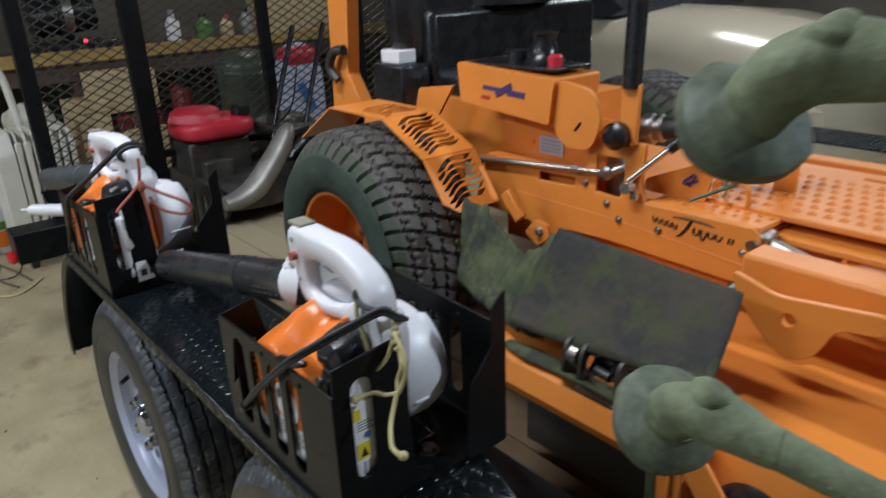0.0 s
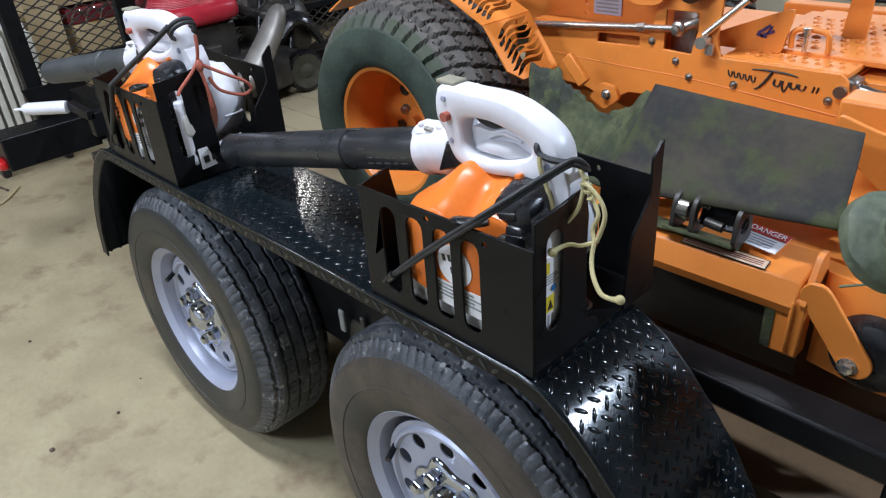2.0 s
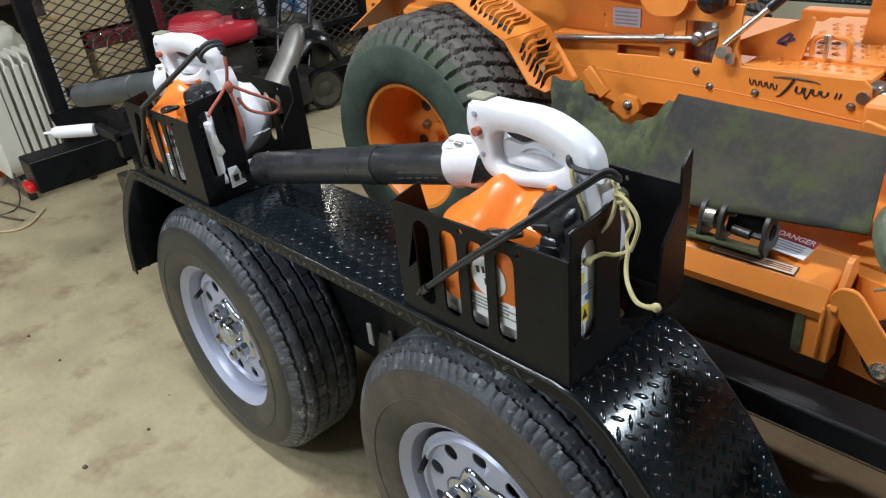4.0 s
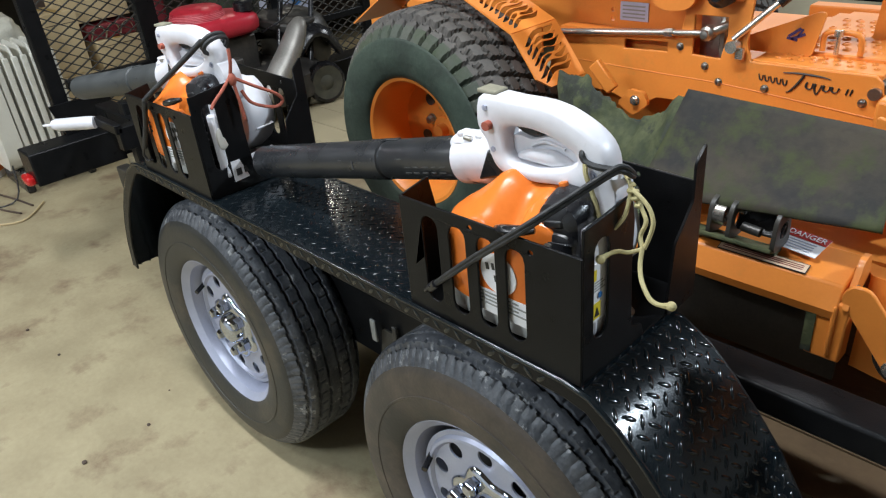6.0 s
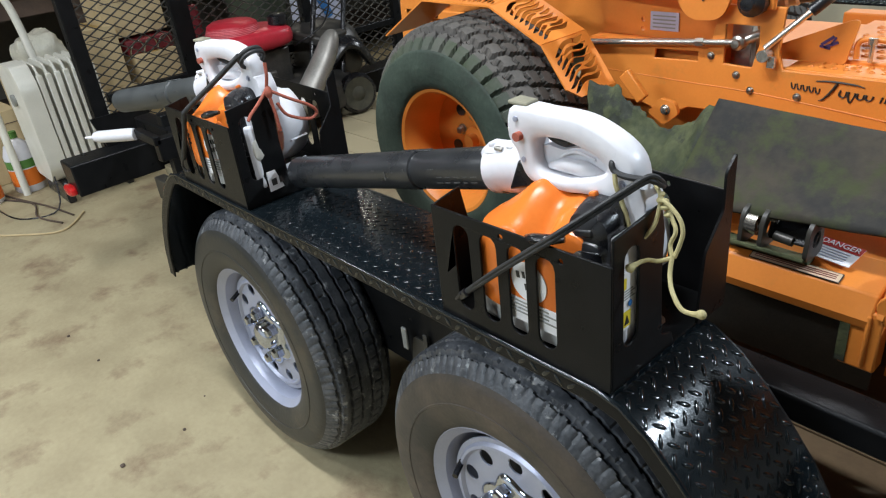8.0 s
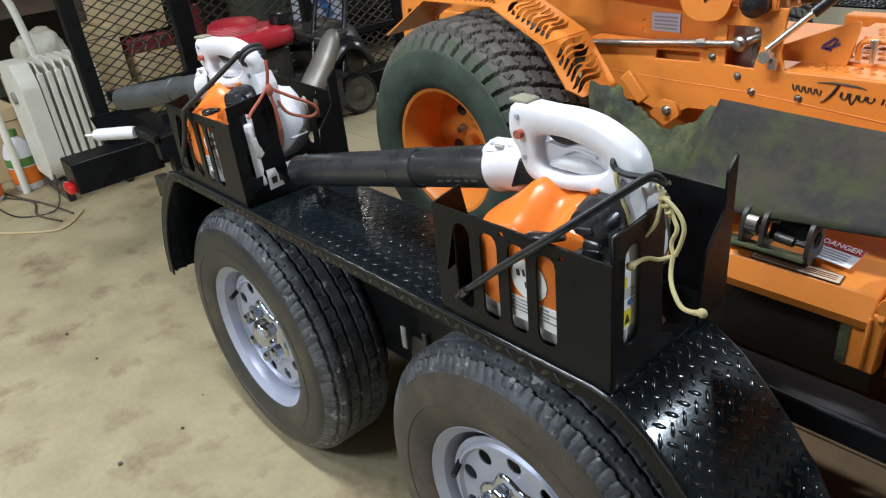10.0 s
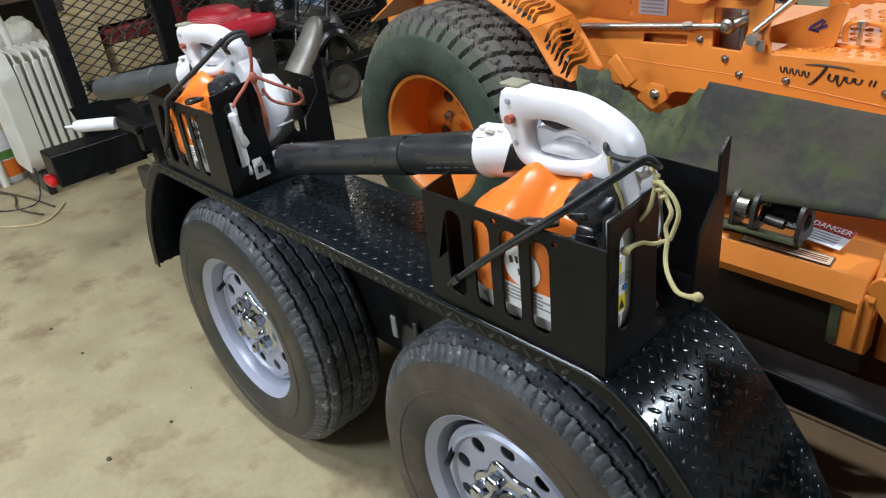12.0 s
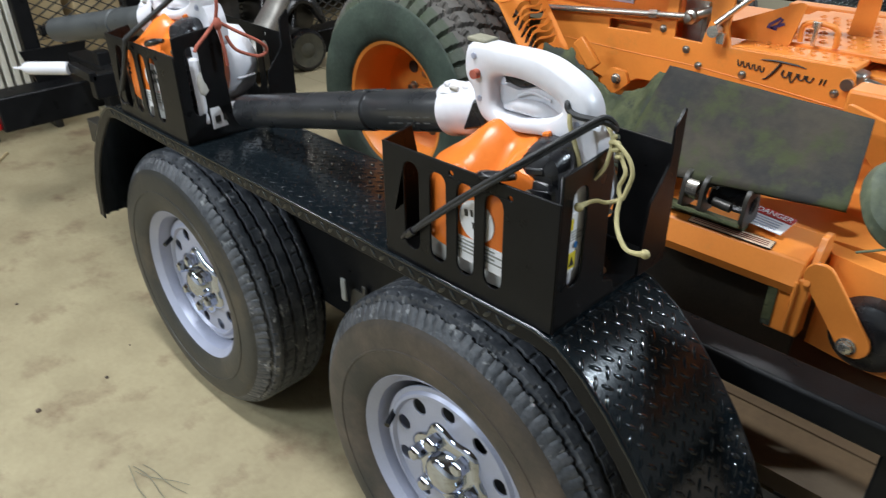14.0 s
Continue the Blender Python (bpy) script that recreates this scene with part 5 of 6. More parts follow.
# lever and damper by the console
lever = part("drive_lever", Mesh().obox(pose(0.0, 0.90, 1.105, 0, 2, 0), 0.045, 0.012, 0.13), ORANGE, mower, "orange drive lever with black grip", bevel=0.003)
part("lever_grip", Mesh().tube([(0.0, 0.90, 1.16), (0.004, 0.90, 1.30), (0.01, 0.90, 1.45)], 0.021, 14), BLACKPL, lever)
part("lever_pivot", Mesh().lathe((-0.02, 0.88, 1.058), (0, -1, 0), [(-0.05, 0.028), (0.01, 0.030), (0.016, 0.022), (0.03, 0.014), (0.031, 0.0005)], 18), BLACKPL, lever)
part("damper", Mesh().cyl((0.0, 0.985, 1.06), (0.21, 1.03, 1.09), 0.026, 18), BLACKDUST, lever)
part("damper_collar", Mesh().lathe((0.005, 0.986, 1.061), (1, 0.2, 0.14), [(-0.025, 0.03), (-0.02, 0.034), (0.0, 0.034), (0.005, 0.029), (0.02, 0.031), (0.025, 0.026)], 20, True), STEEL, lever)
part("damper_bracket", Mesh().plate(rounded([(0.20, 0.91), (0.25, 0.91), (0.25, 1.05), (0.235, 1.075), (0.21, 1.05)], 0.012), [circle(0.228, 1.03, 0.008, 10)], 0.01, lambda u, v, d: (u, 1.16 + d, v)), ORANGE, mower, bevel=0.002)
# grey linkage at the front of the rail
lift = part("lift_link", Mesh().obox(pose(0.290, 0.935, 0.888, 0, 10, 0), 0.055, 0.05, 0.045), STEEL, mower, "grey steel lift linkage", bevel=0.006)
part("link_bar", Mesh().cyl((0.30, 0.935, 0.888), (0.56, 0.92, 0.835), 0.013, 12), STEEL, lift)
part("link_pin", Mesh().cyl((0.295, 0.895, 0.885), (0.295, 0.96, 0.885), 0.012, 12), STEEL, lift)
# things past the rail: tread step, cross bars, the far guard
step = part("tread_step", Mesh().box(0.06, 1.00, 0.912, 0.66, 1.36, 0.926), ORANGE, mower, "orange foot step with punched grip dimples", bevel=0.003)
g = Mesh()
for i in range(18):
    for j in range(7):
        g.lathe((0.10 + i * 0.030 + 0.015 * (j % 2), 1.04 + j * 0.044, 0.9262), (0, 0, 1), [(0, 0.0095), (0.0040, 0.0072), (0.0045, 0.0050), (0.0004, 0.0046)], 10)
part("grip_dimple", g, ORANGE, step, kind="stuff")
part("cross_bar", Mesh().box(0.05, 1.46, 0.84, 1.10, 1.51, 0.905), ORANGE, mower, bevel=0.004)
part("cross_bar", Mesh().box(-0.10, 1.62, 0.80, 1.10, 1.68, 0.89), ORANGE, mower, bevel=0.004)
part("d_handle", Mesh().tube([(0.155, 1.0, 0.930), (0.155, 1.0, 0.962), (0.175, 1.0, 0.972), (0.220, 1.0, 0.968), (0.228, 1.0, 0.945), (0.228, 1.0, 0.928)], 0.006, 10), ORANGE, mower)
part("pull_pin", Mesh().cyl((0.185, 0.99, 0.928), (0.185, 0.99, 0.975), 0.005, 10).lathe((0.185, 0.99, 0.965), (0, 0, 1), [(0, 0.009), (0.012, 0.009)], 12, True), ZINC, mower)
# foot platform and front frame
part("foot_platform", Mesh().box(0.30, 0.96, 0.880, 1.05, 1.42, 0.895), ORANGE, mower, bevel=0.003)
part("front_beam", Mesh().box(0.325, 0.80, 0.842, 1.20, 0.88, 0.905), ORANGE, mower, bevel=0.006)
out = rounded([(0.345, 0.905), (0.43, 0.880), (0.60, 0.900), (0.60, 0.865), (0.53, 0.855), (0.50, 0.790), (0.455, 0.770), (0.415, 0.800), (0.37, 0.85)], 0.02)
part("deck_hanger", Mesh().plate(out, [circle(0.455, 0.845, 0.012, 10)], 0.012, lambda u, v, d: (u, 0.72 + d, v)), ORANGE, mower, bevel=0.003)
part("floor_pan", Mesh().box(-0.45, 0.98, 0.70, 0.30, 1.45, 0.90), ORANGE, mower, bevel=0.004)

# cutting deck
deck = part("cutting_deck", Mesh().plate(rounded([(-0.12, 0.56), (0.44, 0.56), (0.66, 0.58), (0.92, 0.80), (1.00, 1.20), (0.92, 1.65), (0.6, 1.95), (-0.12, 1.95)], 0.08), [], -0.025, lambda u, v, d: (u, v, 0.715 + d)), ORANGE, mower, "orange steel cutting deck", bevel=0.006)
rim = [(0.44, 0.53), (0.55, 0.515), (0.66, 0.545), (0.80, 0.64), (0.93, 0.81), (1.01, 1.20)]
rim = [(p.x, p.y) for p in spline([Vector((*p, 0)) for p in rim], 5)]
g = Mesh()
g.rings([[(x, y, 0.705), (x - 0.012 * (1 if x > 0.6 else 0), y - 0.012, 0.65), (x, y - 0.016, 0.53), (x, y - 0.010, 0.53), (x, y - 0.004, 0.65), (x - 0.02, y + 0.03, 0.712)] for x, y in rim], True, True)
part("deck_skirt", g, ORANGE, deck)
g = Mesh()
g.plate([(0.475, 0.700), (0.455, 0.660), (0.46, 0.640), (0.56, 0.712), (0.56, 0.722)], [], 0.44, lambda u, v, d: (-0.02 + d, u, v))
part("deck_edge", g, ORANGE, deck, bevel=0.004)
part("chute_post", Mesh().box(0.378, 0.462, 0.560, 0.436, 0.500, 0.675).box(0.412, 0.455, 0.57, 0.420, 0.464, 0.67), ORANGE, deck, "orange chute post with grass residue", bevel=0.006)
part("grass_residue", Mesh().box(0.374, 0.4595, 0.566, 0.390, 0.4625, 0.668), MOSS, deck)
part("chute_throat", Mesh().box(-0.02, 0.60, 0.42, 0.40, 0.61, 0.70), BLACKDUST, deck)
part("edge_gusset", Mesh().plate(rounded([(0.455, 0.665), (0.54, 0.70), (0.53, 0.745), (0.50, 0.745)], 0.008), [], 0.010, lambda u, v, d: (0.425 + d, u, v)), ORANGE, deck, bevel=0.002)
g = Mesh()
bolt(g, (0.436, 0.480, 0.700), (1, -0.3, 0.2), 0.006, 0.006)
part("gusset_bolt", g, STEEL, deck)
arm = part("roller_arm", Mesh().plate(slot(-0.026, -0.150, 0.026, 0.024, 8), [], 0.009, lambda u, v, d: (pose(0.445, 0, 0.690, 0, -38, 0) @ Vector((u, 0, v))) + Vector((0, 0.462 + d, 0))), ORANGE, mower, "orange roller arm with bolt", bevel=0.002)
g = Mesh()
bolt(g, (0.513, 0.462, 0.586), (0, -1, 0), 0.011, 0.010)
part("roller_bolt", g, ZINC, arm)
part("roller", Mesh().lathe((0.535, 0.475, 0.600), (0, 1, 0), [(0, 0.02), (0.0, 0.046), (0.008, 0.060), (0.030, 0.068), (0.060, 0.068), (0.085, 0.058), (0.092, 0.044), (0.092, 0.02)], 36, True), BLACKPL, arm, "black anti-scalp roller")
# latch on the deck edge
latch = part("chute_latch", Mesh().obox(pose(0.235, 0.498, 0.716, -20, 0, 0), 0.13, 0.07, 0.008), MOSS, mower, "black chute latch caked with dry grass", bevel=0.002)
for x in (0.182, 0.218, 0.296):
    part("latch_ear", Mesh().plate(rounded([(-0.034, 0.0), (0.034, 0.0), (0.030, 0.052), (0.006, 0.076), (-0.026, 0.064)], 0.018), [circle(0.002, 0.034, 0.016, 14)], 0.008, lambda u, v, d, x=x: (x + d, 0.50 + u, 0.722 + v)), BLACKDUST, latch, bevel=0.001)
part("latch_pin", Mesh().cyl((0.174, 0.505, 0.778), (0.236, 0.505, 0.776), 0.010, 14), ZINC, latch)
part("latch_plate", Mesh().obox(pose(0.262, 0.522, 0.764, 48, 0, 0), 0.080, 0.072, 0.007), BLACKPL, latch, bevel=0.003)
part("latch_spring", Mesh().cyl((0.235, 0.500, 0.744), (0.268, 0.498, 0.742), 0.009, 14), ENGINE, latch)
# tension arm and belt parts in the gap under the flap
part("tension_arm", Mesh().plate(rounded([(0.075, 0.715), (0.165, 0.715), (0.172, 0.745), (0.150, 0.775), (0.105, 0.775), (0.078, 0.745)], 0.014), [circle(0.125, 0.748, 0.010, 12)], 0.010, lambda u, v, d: (u, 0.545 + d, v)), ORANGE, mower, bevel=0.002)
part("belt_pulley", Mesh().lathe((0.03, 0.58, 0.725), (0, 0, 1), [(0, 0.0005), (0, 0.05), (0.008, 0.052), (0.014, 0.044), (0.020, 0.052), (0.028, 0.050), (0.030, 0.012), (0.045, 0.011), (0.046, 0.0005)], 28), ENGINE, mower, "dark steel belt pulley")
part("grass_cake", Mesh().tube([(0.02, 0.50, 0.712), (0.09, 0.495, 0.716), (0.17, 0.498, 0.714), (0.30, 0.497, 0.714)], [0.006, 0.010, 0.008, 0.005], 8, 2.2), MOSS, mower, "dry grass caked along the deck edge", kind="")
part("link_eye", Mesh().lathe((0.20, 0.492, 0.762), (1, 0, 0), [(-0.010, 0.010), (-0.010, 0.021), (0.010, 0.021), (0.010, 0.010)], 20), ZINC, latch)
# danger sticker and long label
DL = pose(0.326, 0.534, 0.7265, 15, 0, -9)
st = part("danger_label", Mesh().obox(DL, 0.074, 0.052, 0.0016), PAPER, mower, "white and red danger label on the deck")
part("danger_band", Mesh().obox(DL @ pose(0, 0.0165, 0.0008), 0.074, 0.019, 0.0016), REDINK, st)
for i in range(4):
    part("label_bar", Mesh().obox(DL @ pose(-0.004 + 0.002 * (i % 2), 0.001 - 0.0065 * i, 0.0012), 0.058 - 0.006 * (i % 2), 0.0014, 0.0010), PALEBLUE, st)
txt = bpy.data.curves.new("danger_word", "FONT")
txt.body, txt.size, txt.align_x, txt.align_y, txt.extrude = "DANGER", 0.0155, "CENTER", "CENTER", 0.0003
tm = bpy.data.objects.new("danger_word", txt)
scene.collection.objects.link(tm)
txt.materials.append(PAPER)
tm.parent = st
w = pose(0.326, 0.534, 0.7265, 15, 0, -9) @ pose(0, 0.0165, 0.0024)
w.translation = MOWER(w.translation) - ORIGIN[st.name]
tm.matrix_basis = w
LL = pose(0.281, 0.4850, 0.7060, 16, 0, 0)
ll = part("edge_label", Mesh().obox(LL, 0.150, 0.020, 0.0016), PEACH, mower, "long faded label with dark red bars")
part("label_rim", Mesh().obox(LL @ pose(0, 0, -0.0003), 0.153, 0.023, 0.0014), INK, ll)
for k in (-0.0045, 0.0, 0.0045):
    part("label_bar", Mesh().obox(LL @ pose(0, k, 0.0011), 0.138, 0.0013, 0.0008), DARKRED, ll)

# rubber flap hanging over the chute
g = Mesh()
NU, NV = 40, 14
rows = []
rnd = random.Random(11)
for i in range(NU + 1):
    u = i / NU
    x_top = 0.06 + 0.362 * u
    x_bot = 0.03 + 0.418 * u
    row = []
    for j in range(NV + 1):
        v = j / NV
        x = x_top * (1 - v) + x_bot * v
        zt, zb = 0.938 - 0.022 * u, 0.765 + 0.040 * u
        yt, yb = 0.605 + 0.015 * u, 0.485 + 0.005 * u
        wob = 0.005 * noise.noise(Vector((x * 9, v * 2.5, 1)))
        row.append((x, yt * (1 - v) + yb * v + wob + 0.004 * math.sin(math.pi * v), zt * (1 - v) + zb * v))
    rows.append(row)
g.rings(rows, False, False)
flap = part("chute_flap", g, FLAP, mower, "grass-stained black rubber chute flap")
sol = flap.modifiers.new("thick", "SOLIDIFY")
sol.thickness = 0.007
g = Mesh()
rows = []
for i in range(61):
    u = i / 60
    x_top, x_bot = -0.285 + 0.355 * u, -0.24 + 0.29 * u
    jag = 0.010 * noise.noise(Vector((u * 14, 3, 0))) + 0.006 * noise.noise(Vector((u * 40, 5, 0)))
    dip = -0.030 * min(1, max(0, (u - 0.26) / 0.05)) - 0.042 * min(1, max(0, (u - 0.40) / 0.16)) + 0.020 * min(1, max(0, (u - 0.66) / 0.10)) + 0.038 * min(1, max(0, (u - 0.80) / 0.12))
    row = []
    for j in range(19):
        v = j / 18
        zt, zb = 0.910 + 0.028 * u ** 2 + jag + dip, 0.73 + 0.02 * u
        yt, yb = 0.665 - 0.06 * u, 0.60 - 0.11 * u
        x = x_top * (1 - v) + x_bot * v
        wob = 0.010 * noise.noise(Vector((x * 12, v * 4, 7))) + 0.003 * noise.noise(Vector((x * 45, v * 14, 2)))
        row.append((x, yt * (1 - v) + yb * v + wob + 0.004 * math.sin(math.pi * v) * u, zt * (1 - v) + zb * v))
    rows.append(row)
g.rings(rows, False, False)
flap = part("chute_flap", g, MOSS, mower, "rubber flap caked with green clippings")
sol = flap.modifiers.new("thick", "SOLIDIFY")
sol.thickness = 0.008
g = Mesh()
bolt(g, (0.318, 0.802, 0.833), (0, -1, 0), 0.010, 0.012)
part("flap_bolt", g, STEEL, mower)

# rear frame, engine and seat
part("rear_frame", Mesh().plate([(-1.26, 0.80), (-1.10, 0.80), (-1.05, 0.98), (-1.14, 1.10), (-1.10, 1.45), (-1.22, 1.45), (-1.24, 1.10)], [], 0.05, lambda u, v, d: (u, 0.93 + d, v)), ORANGE, mower, bevel=0.004)
part("rear_shelf", Mesh().box(-1.22, 0.93, 0.93, -0.82, 1.9, 0.97), ORANGE, mower, bevel=0.004)
part("rear_hook", Mesh().tube([(-1.17, 0.91, 1.08), (-1.20, 0.90, 1.12), (-1.17, 0.90, 1.17), (-1.12, 0.91, 1.18)], 0.016, 10), ENGINE, mower)
eng = part("engine", Mesh().box(-1.02, 1.02, 0.98, -0.80, 1.80, 1.30), BLACKPL, mower, "black engine shroud", bevel=0.02)
part("engine_cowl", Mesh().lathe((-0.92, 1.4, 1.30), (0, 0, 1), [(0, 0.2), (0.04, 0.2), (0.08, 0.15), (0.09, 0.0005)], 28), BLACKPL, eng)
part("battery", Mesh().box(-0.95, 0.90, 1.02, -0.80, 1.01, 1.15), BLACKPL, mower, "dark battery box", bevel=0.006)
part("battery_top", Mesh().box(-0.93, 0.92, 1.15, -0.84, 0.99, 1.19), PAPER, mower, bevel=0.004)
part("seat_bracket", Mesh().plate(rounded([(-0.72, 1.03), (-0.62, 1.03), (-0.55, 1.12), (-0.70, 1.10)], 0.01), [], 0.01, lambda u, v, d: (u, 0.88 + d, v)), ORANGE, mower, bevel=0.002)
g = Mesh()
g.ball((-0.70, 1.24, 1.08), 0.18, 0.23, 0.05, 24, 10, 0.5)
seat = part("seat", g, BLACKPL, mower, "black vinyl seat cushion")
g = Mesh()
g.ball((-0.89, 1.20, 1.34), 0.06, 0.27, 0.24, 24, 12, 0.55)
part("seat_back", g, BLACKPL, mower, "black vinyl seat back")
part("seat_base", Mesh().box(-0.78, 0.99, 0.90, -0.40, 1.45, 1.06), ORANGE, mower)

# ---- string trimmers, their heads over the trailer side ----


def roughen(g, amount, scale):
    """Push the points of a mesh about, as clippings caked on it would."""
    for i, v in enumerate(g.v):
        p = Vector(v) * scale
        g.v[i] = (v[0] + amount * noise.noise(p), v[1] + amount * noise.noise(p + Vector((9, 0, 0))), v[2] + amount * noise.noise(p + Vector((0, 9, 0))))


def trimmer(head, axis, shaft_end, label, s=1.0):
    h, a = Vector(head), Vector(axis).normalized()
    ob = thing("string_trimmer", tuple(h), label, "string trimmer", "string trimmers on the rack")
    g = Mesh().lathe(h, a, [(-0.030 * s, 0.0005), (-0.030 * s, 0.030 * s), (-0.026 * s, 0.044 * s), (-0.010 * s, 0.062 * s), (0.004 * s, 0.070 * s), (0.022 * s, 0.069 * s), (0.032 * s, 0.056 * s), (0.040 * s, 0.036 * s), (0.048 * s, 0.034 * s), (0.050 * s, 0.0005)], 60)
    roughen(g, 0.0035, 34)
    part("spool_head", g, GRASSDARK, ob, "dark round spool head with grass residue")
    top = h + a * 0.05 * s
    e = Vector(shaft_end)
    d = (e - top).normalized()
    g = Mesh().tube([top - a * 0.015, top + a * 0.03 * s, top + a * 0.055 * s + d * 0.03 * s, top + a * 0.055 * s + d * 0.10 * s], [0.030 * s, 0.034 * s, 0.033 * s, 0.026 * s], 16)
    roughen(g, 0.008, 26)
    part("gearbox", g, GRASSY, ob, "gearbox caked in dry green clippings")
    g = Mesh().ball(top + a * 0.05 * s + d * 0.02 + Vector((0, 0, 0.020 * s)), 0.028 * s, 0.024 * s, 0.026 * s, 20, 12)
    roughen(g, 0.008, 40)
    part("gearbox_lug", g, GRASSY, ob)
    s0 = top + a * 0.055 * s + d * 0.08 * s
    g = Mesh().tube([s0, s0 + d * 0.08, s0 + d * 0.09, e], [0.024 * s, 0.020 * s, 0.0145, 0.0135], 14, smooth=3)
    part("shaft", g, GRASSY, ob)
    part("string_line", Mesh().tube([h + a * 0.01 + Vector((0, 0, -0.066 * s)), h + a * 0.0 + Vector((-0.03, 0.0, -0.085 * s))], 0.0014, 6, smooth=1), GRASSY, ob)
    return ob


trimmer((0.530, 0.165, 0.985), (0.58, -0.42, 0.70), (1.60, 0.36, 0.80), "string trimmer with grass-caked green head and shaft", 0.72)
trimmer((0.602, 0.108, 1.277), (0.62, -0.30, 0.72), (1.60, 0.40, 1.30), "upper string trimmer with a thick grass-caked gearbox", 0.66)
rack = thing("trimmer_rack", (1.45, 0.335, 0.612), "black steel trimmer rack post on the side rail", "tool rack", plan=TRAILER)
part("rack_post", Mesh().box(1.43, 0.31, 0.612, 1.48, 0.36, 1.42), BLACK, rack, bevel=0.004)
# Unseen sheet, added and shaped to cast the dark band on the fender slope.
part("cross_plate", Mesh().plate([(0.655, 1.006), (0.655, 1.118), (1.46, 1.22), (1.46, 0.82), (0.80, 0.960)], [], 0.006, lambda u, v, d: ((u - 0.025) / 0.93, (0.455 + d) / 0.89, (v - 0.1) / 0.9)), BLACK, rack)
part("rack_arm", Mesh().box(1.43, 0.36, 0.74, 1.48, 0.80, 0.78), BLACK, rack, bevel=0.004)
part("rack_arm", Mesh().box(1.43, 0.36, 1.30, 1.48, 0.80, 1.34), BLACK, rack, bevel=0.004)

# ---- push mower standing on the deck ----
push = thing("push_mower", (-1.95, 0.90, DECK), "push mower with red engine cover and worn silver deck", "push mower", plan=Plan((0.93, 0.89, 0.90), (-0.28, 0.13, 0.10)))
g = Mesh()
g.ball((-2.02, 0.790, 0.785), 0.150, 0.185, 0.052, 32, 12, 0.55)
cov = part("engine_cover", g, REDPL, push, "red plastic engine cover")
g = Mesh().lathe((-2.03, 0.725, 0.825), (0, 0, 1), [(0, 0.125), (0.040, 0.112), (0.052, 0.092), (0.056, 0.0005)], 32)
part("fan_dome", g, REDPL, cov)
for i in range(7):
    part("grille_bar", Mesh().tube([(-2.03 + (0.127 - i * 0.0030) * math.cos(t), 0.725 + (0.127 - i * 0.0030) * math.sin(t), 0.828 + i * 0.006) for t in [(-1.9 + k * 0.30) for k in range(12)]], 0.0022, 5, smooth=2), PALERED, cov)
part("fuel_cap", Mesh().lathe((-1.95, 0.915, 0.828), (0, 0, 1), [(0, 0.036), (0.006, 0.046), (0.042, 0.045), (0.050, 0.034), (0.052, 0.0005)], 24), BLACKPL, cov)
g = Mesh()
g.box(-2.12, 0.63, 0.56, -1.92, 0.93, 0.735)
part("engine_block", g, ENGINE, push, bevel=0.01)
part("muffler", Mesh().box(-1.90, 0.66, 0.57, -1.84, 0.80, 0.66), ENGINE, push, bevel=0.008)
g = Mesh()
ring = []
for k in range(28):
    a = 2 * math.pi * k / 28
    ring.append((0.30 * math.cos(a), 0.36 * math.sin(a)))
g.rings([[(-2.0 + x * s, 0.90 + y * s, z) for x, y in ring] for s, z in ((1.0, 0.44), (1.02, 0.47), (0.98, 0.54), (0.80, 0.575), (0.5, 0.58))])
part("deck_shell", g, ENGINE, push, "worn dark metal deck")
g = Mesh()
g.tube([(-1.69, 0.66, 0.50), (-1.69, 0.73, 0.505), (-1.69, 0.82, 0.545), (-1.69, 0.90, 0.625), (-1.69, 0.97, 0.71), (-1.70, 1.01, 0.765), (-1.72, 1.03, 0.785)], [0.040, 0.055, 0.066, 0.064, 0.058, 0.048, 0.025], 18, 0.75, up=(1, 0, 0))
part("discharge_cover", g, SILVERDECK, push, "curved silver discharge cover")
g = Mesh().tube([(-1.92, 1.12, 0.60), (-1.90, 1.20, 0.68), (-1.88, 1.28, 0.66), (-1.86, 1.34, 0.56)], [0.06, 0.065, 0.06, 0.035], 14, 0.5, up=(1, 0, 0))
part("rear_shield", g, BLACKPL, push)
for x, y in ((-1.742, 1.14), (-2.20, 1.20), (-1.76, 0.62), (-2.22, 0.62)):
    R = 0.098
    w = part("wheel", Mesh().lathe((x, y, DECK + R), (1, -0.15, 0), [(-0.025, 0.0005), (-0.025, R - 0.02), (-0.02, R - 0.004), (0.0, R), (0.02, R - 0.004), (0.026, R - 0.016), (0.020, R - 0.03)], 32), BLACKPL, push, "dusty dark plastic wheel")
    part("wheel_face", Mesh().lathe((x, y, DECK + R), (1, -0.15, 0), [(0.018, R - 0.014), (0.025, R - 0.020), (0.018, 0.035), (0.026, 0.022), (0.027, 0.0005)], 32), DUSTRIM, w)
for y in (0.98, 1.16):
    part("handle_bar", Mesh().tube([(-1.86, y, 0.55), (-1.95, y + 0.12, 0.80), (-2.10, y + 0.35, 1.20)], 0.013, 10), BLACKPL, push)
part("grass_bag", Mesh().ball((-2.10, 1.22, 0.62), 0.22, 0.16, 0.16, 20, 10, 0.7), BLACKDUST, push)
part("cable", Mesh().tube([(-1.95, 0.98, 0.72), (-1.88, 1.08, 0.78), (-1.92, 1.18, 0.85), (-2.02, 1.28, 1.0)], 0.004, 6), BLACKPL, push)
part("rear_flap_cover", Mesh().obox(pose(-1.99, 1.13, 0.735, 0, 10, 20), 0.24, 0.20, 0.05), ENGINE, push, bevel=0.012)

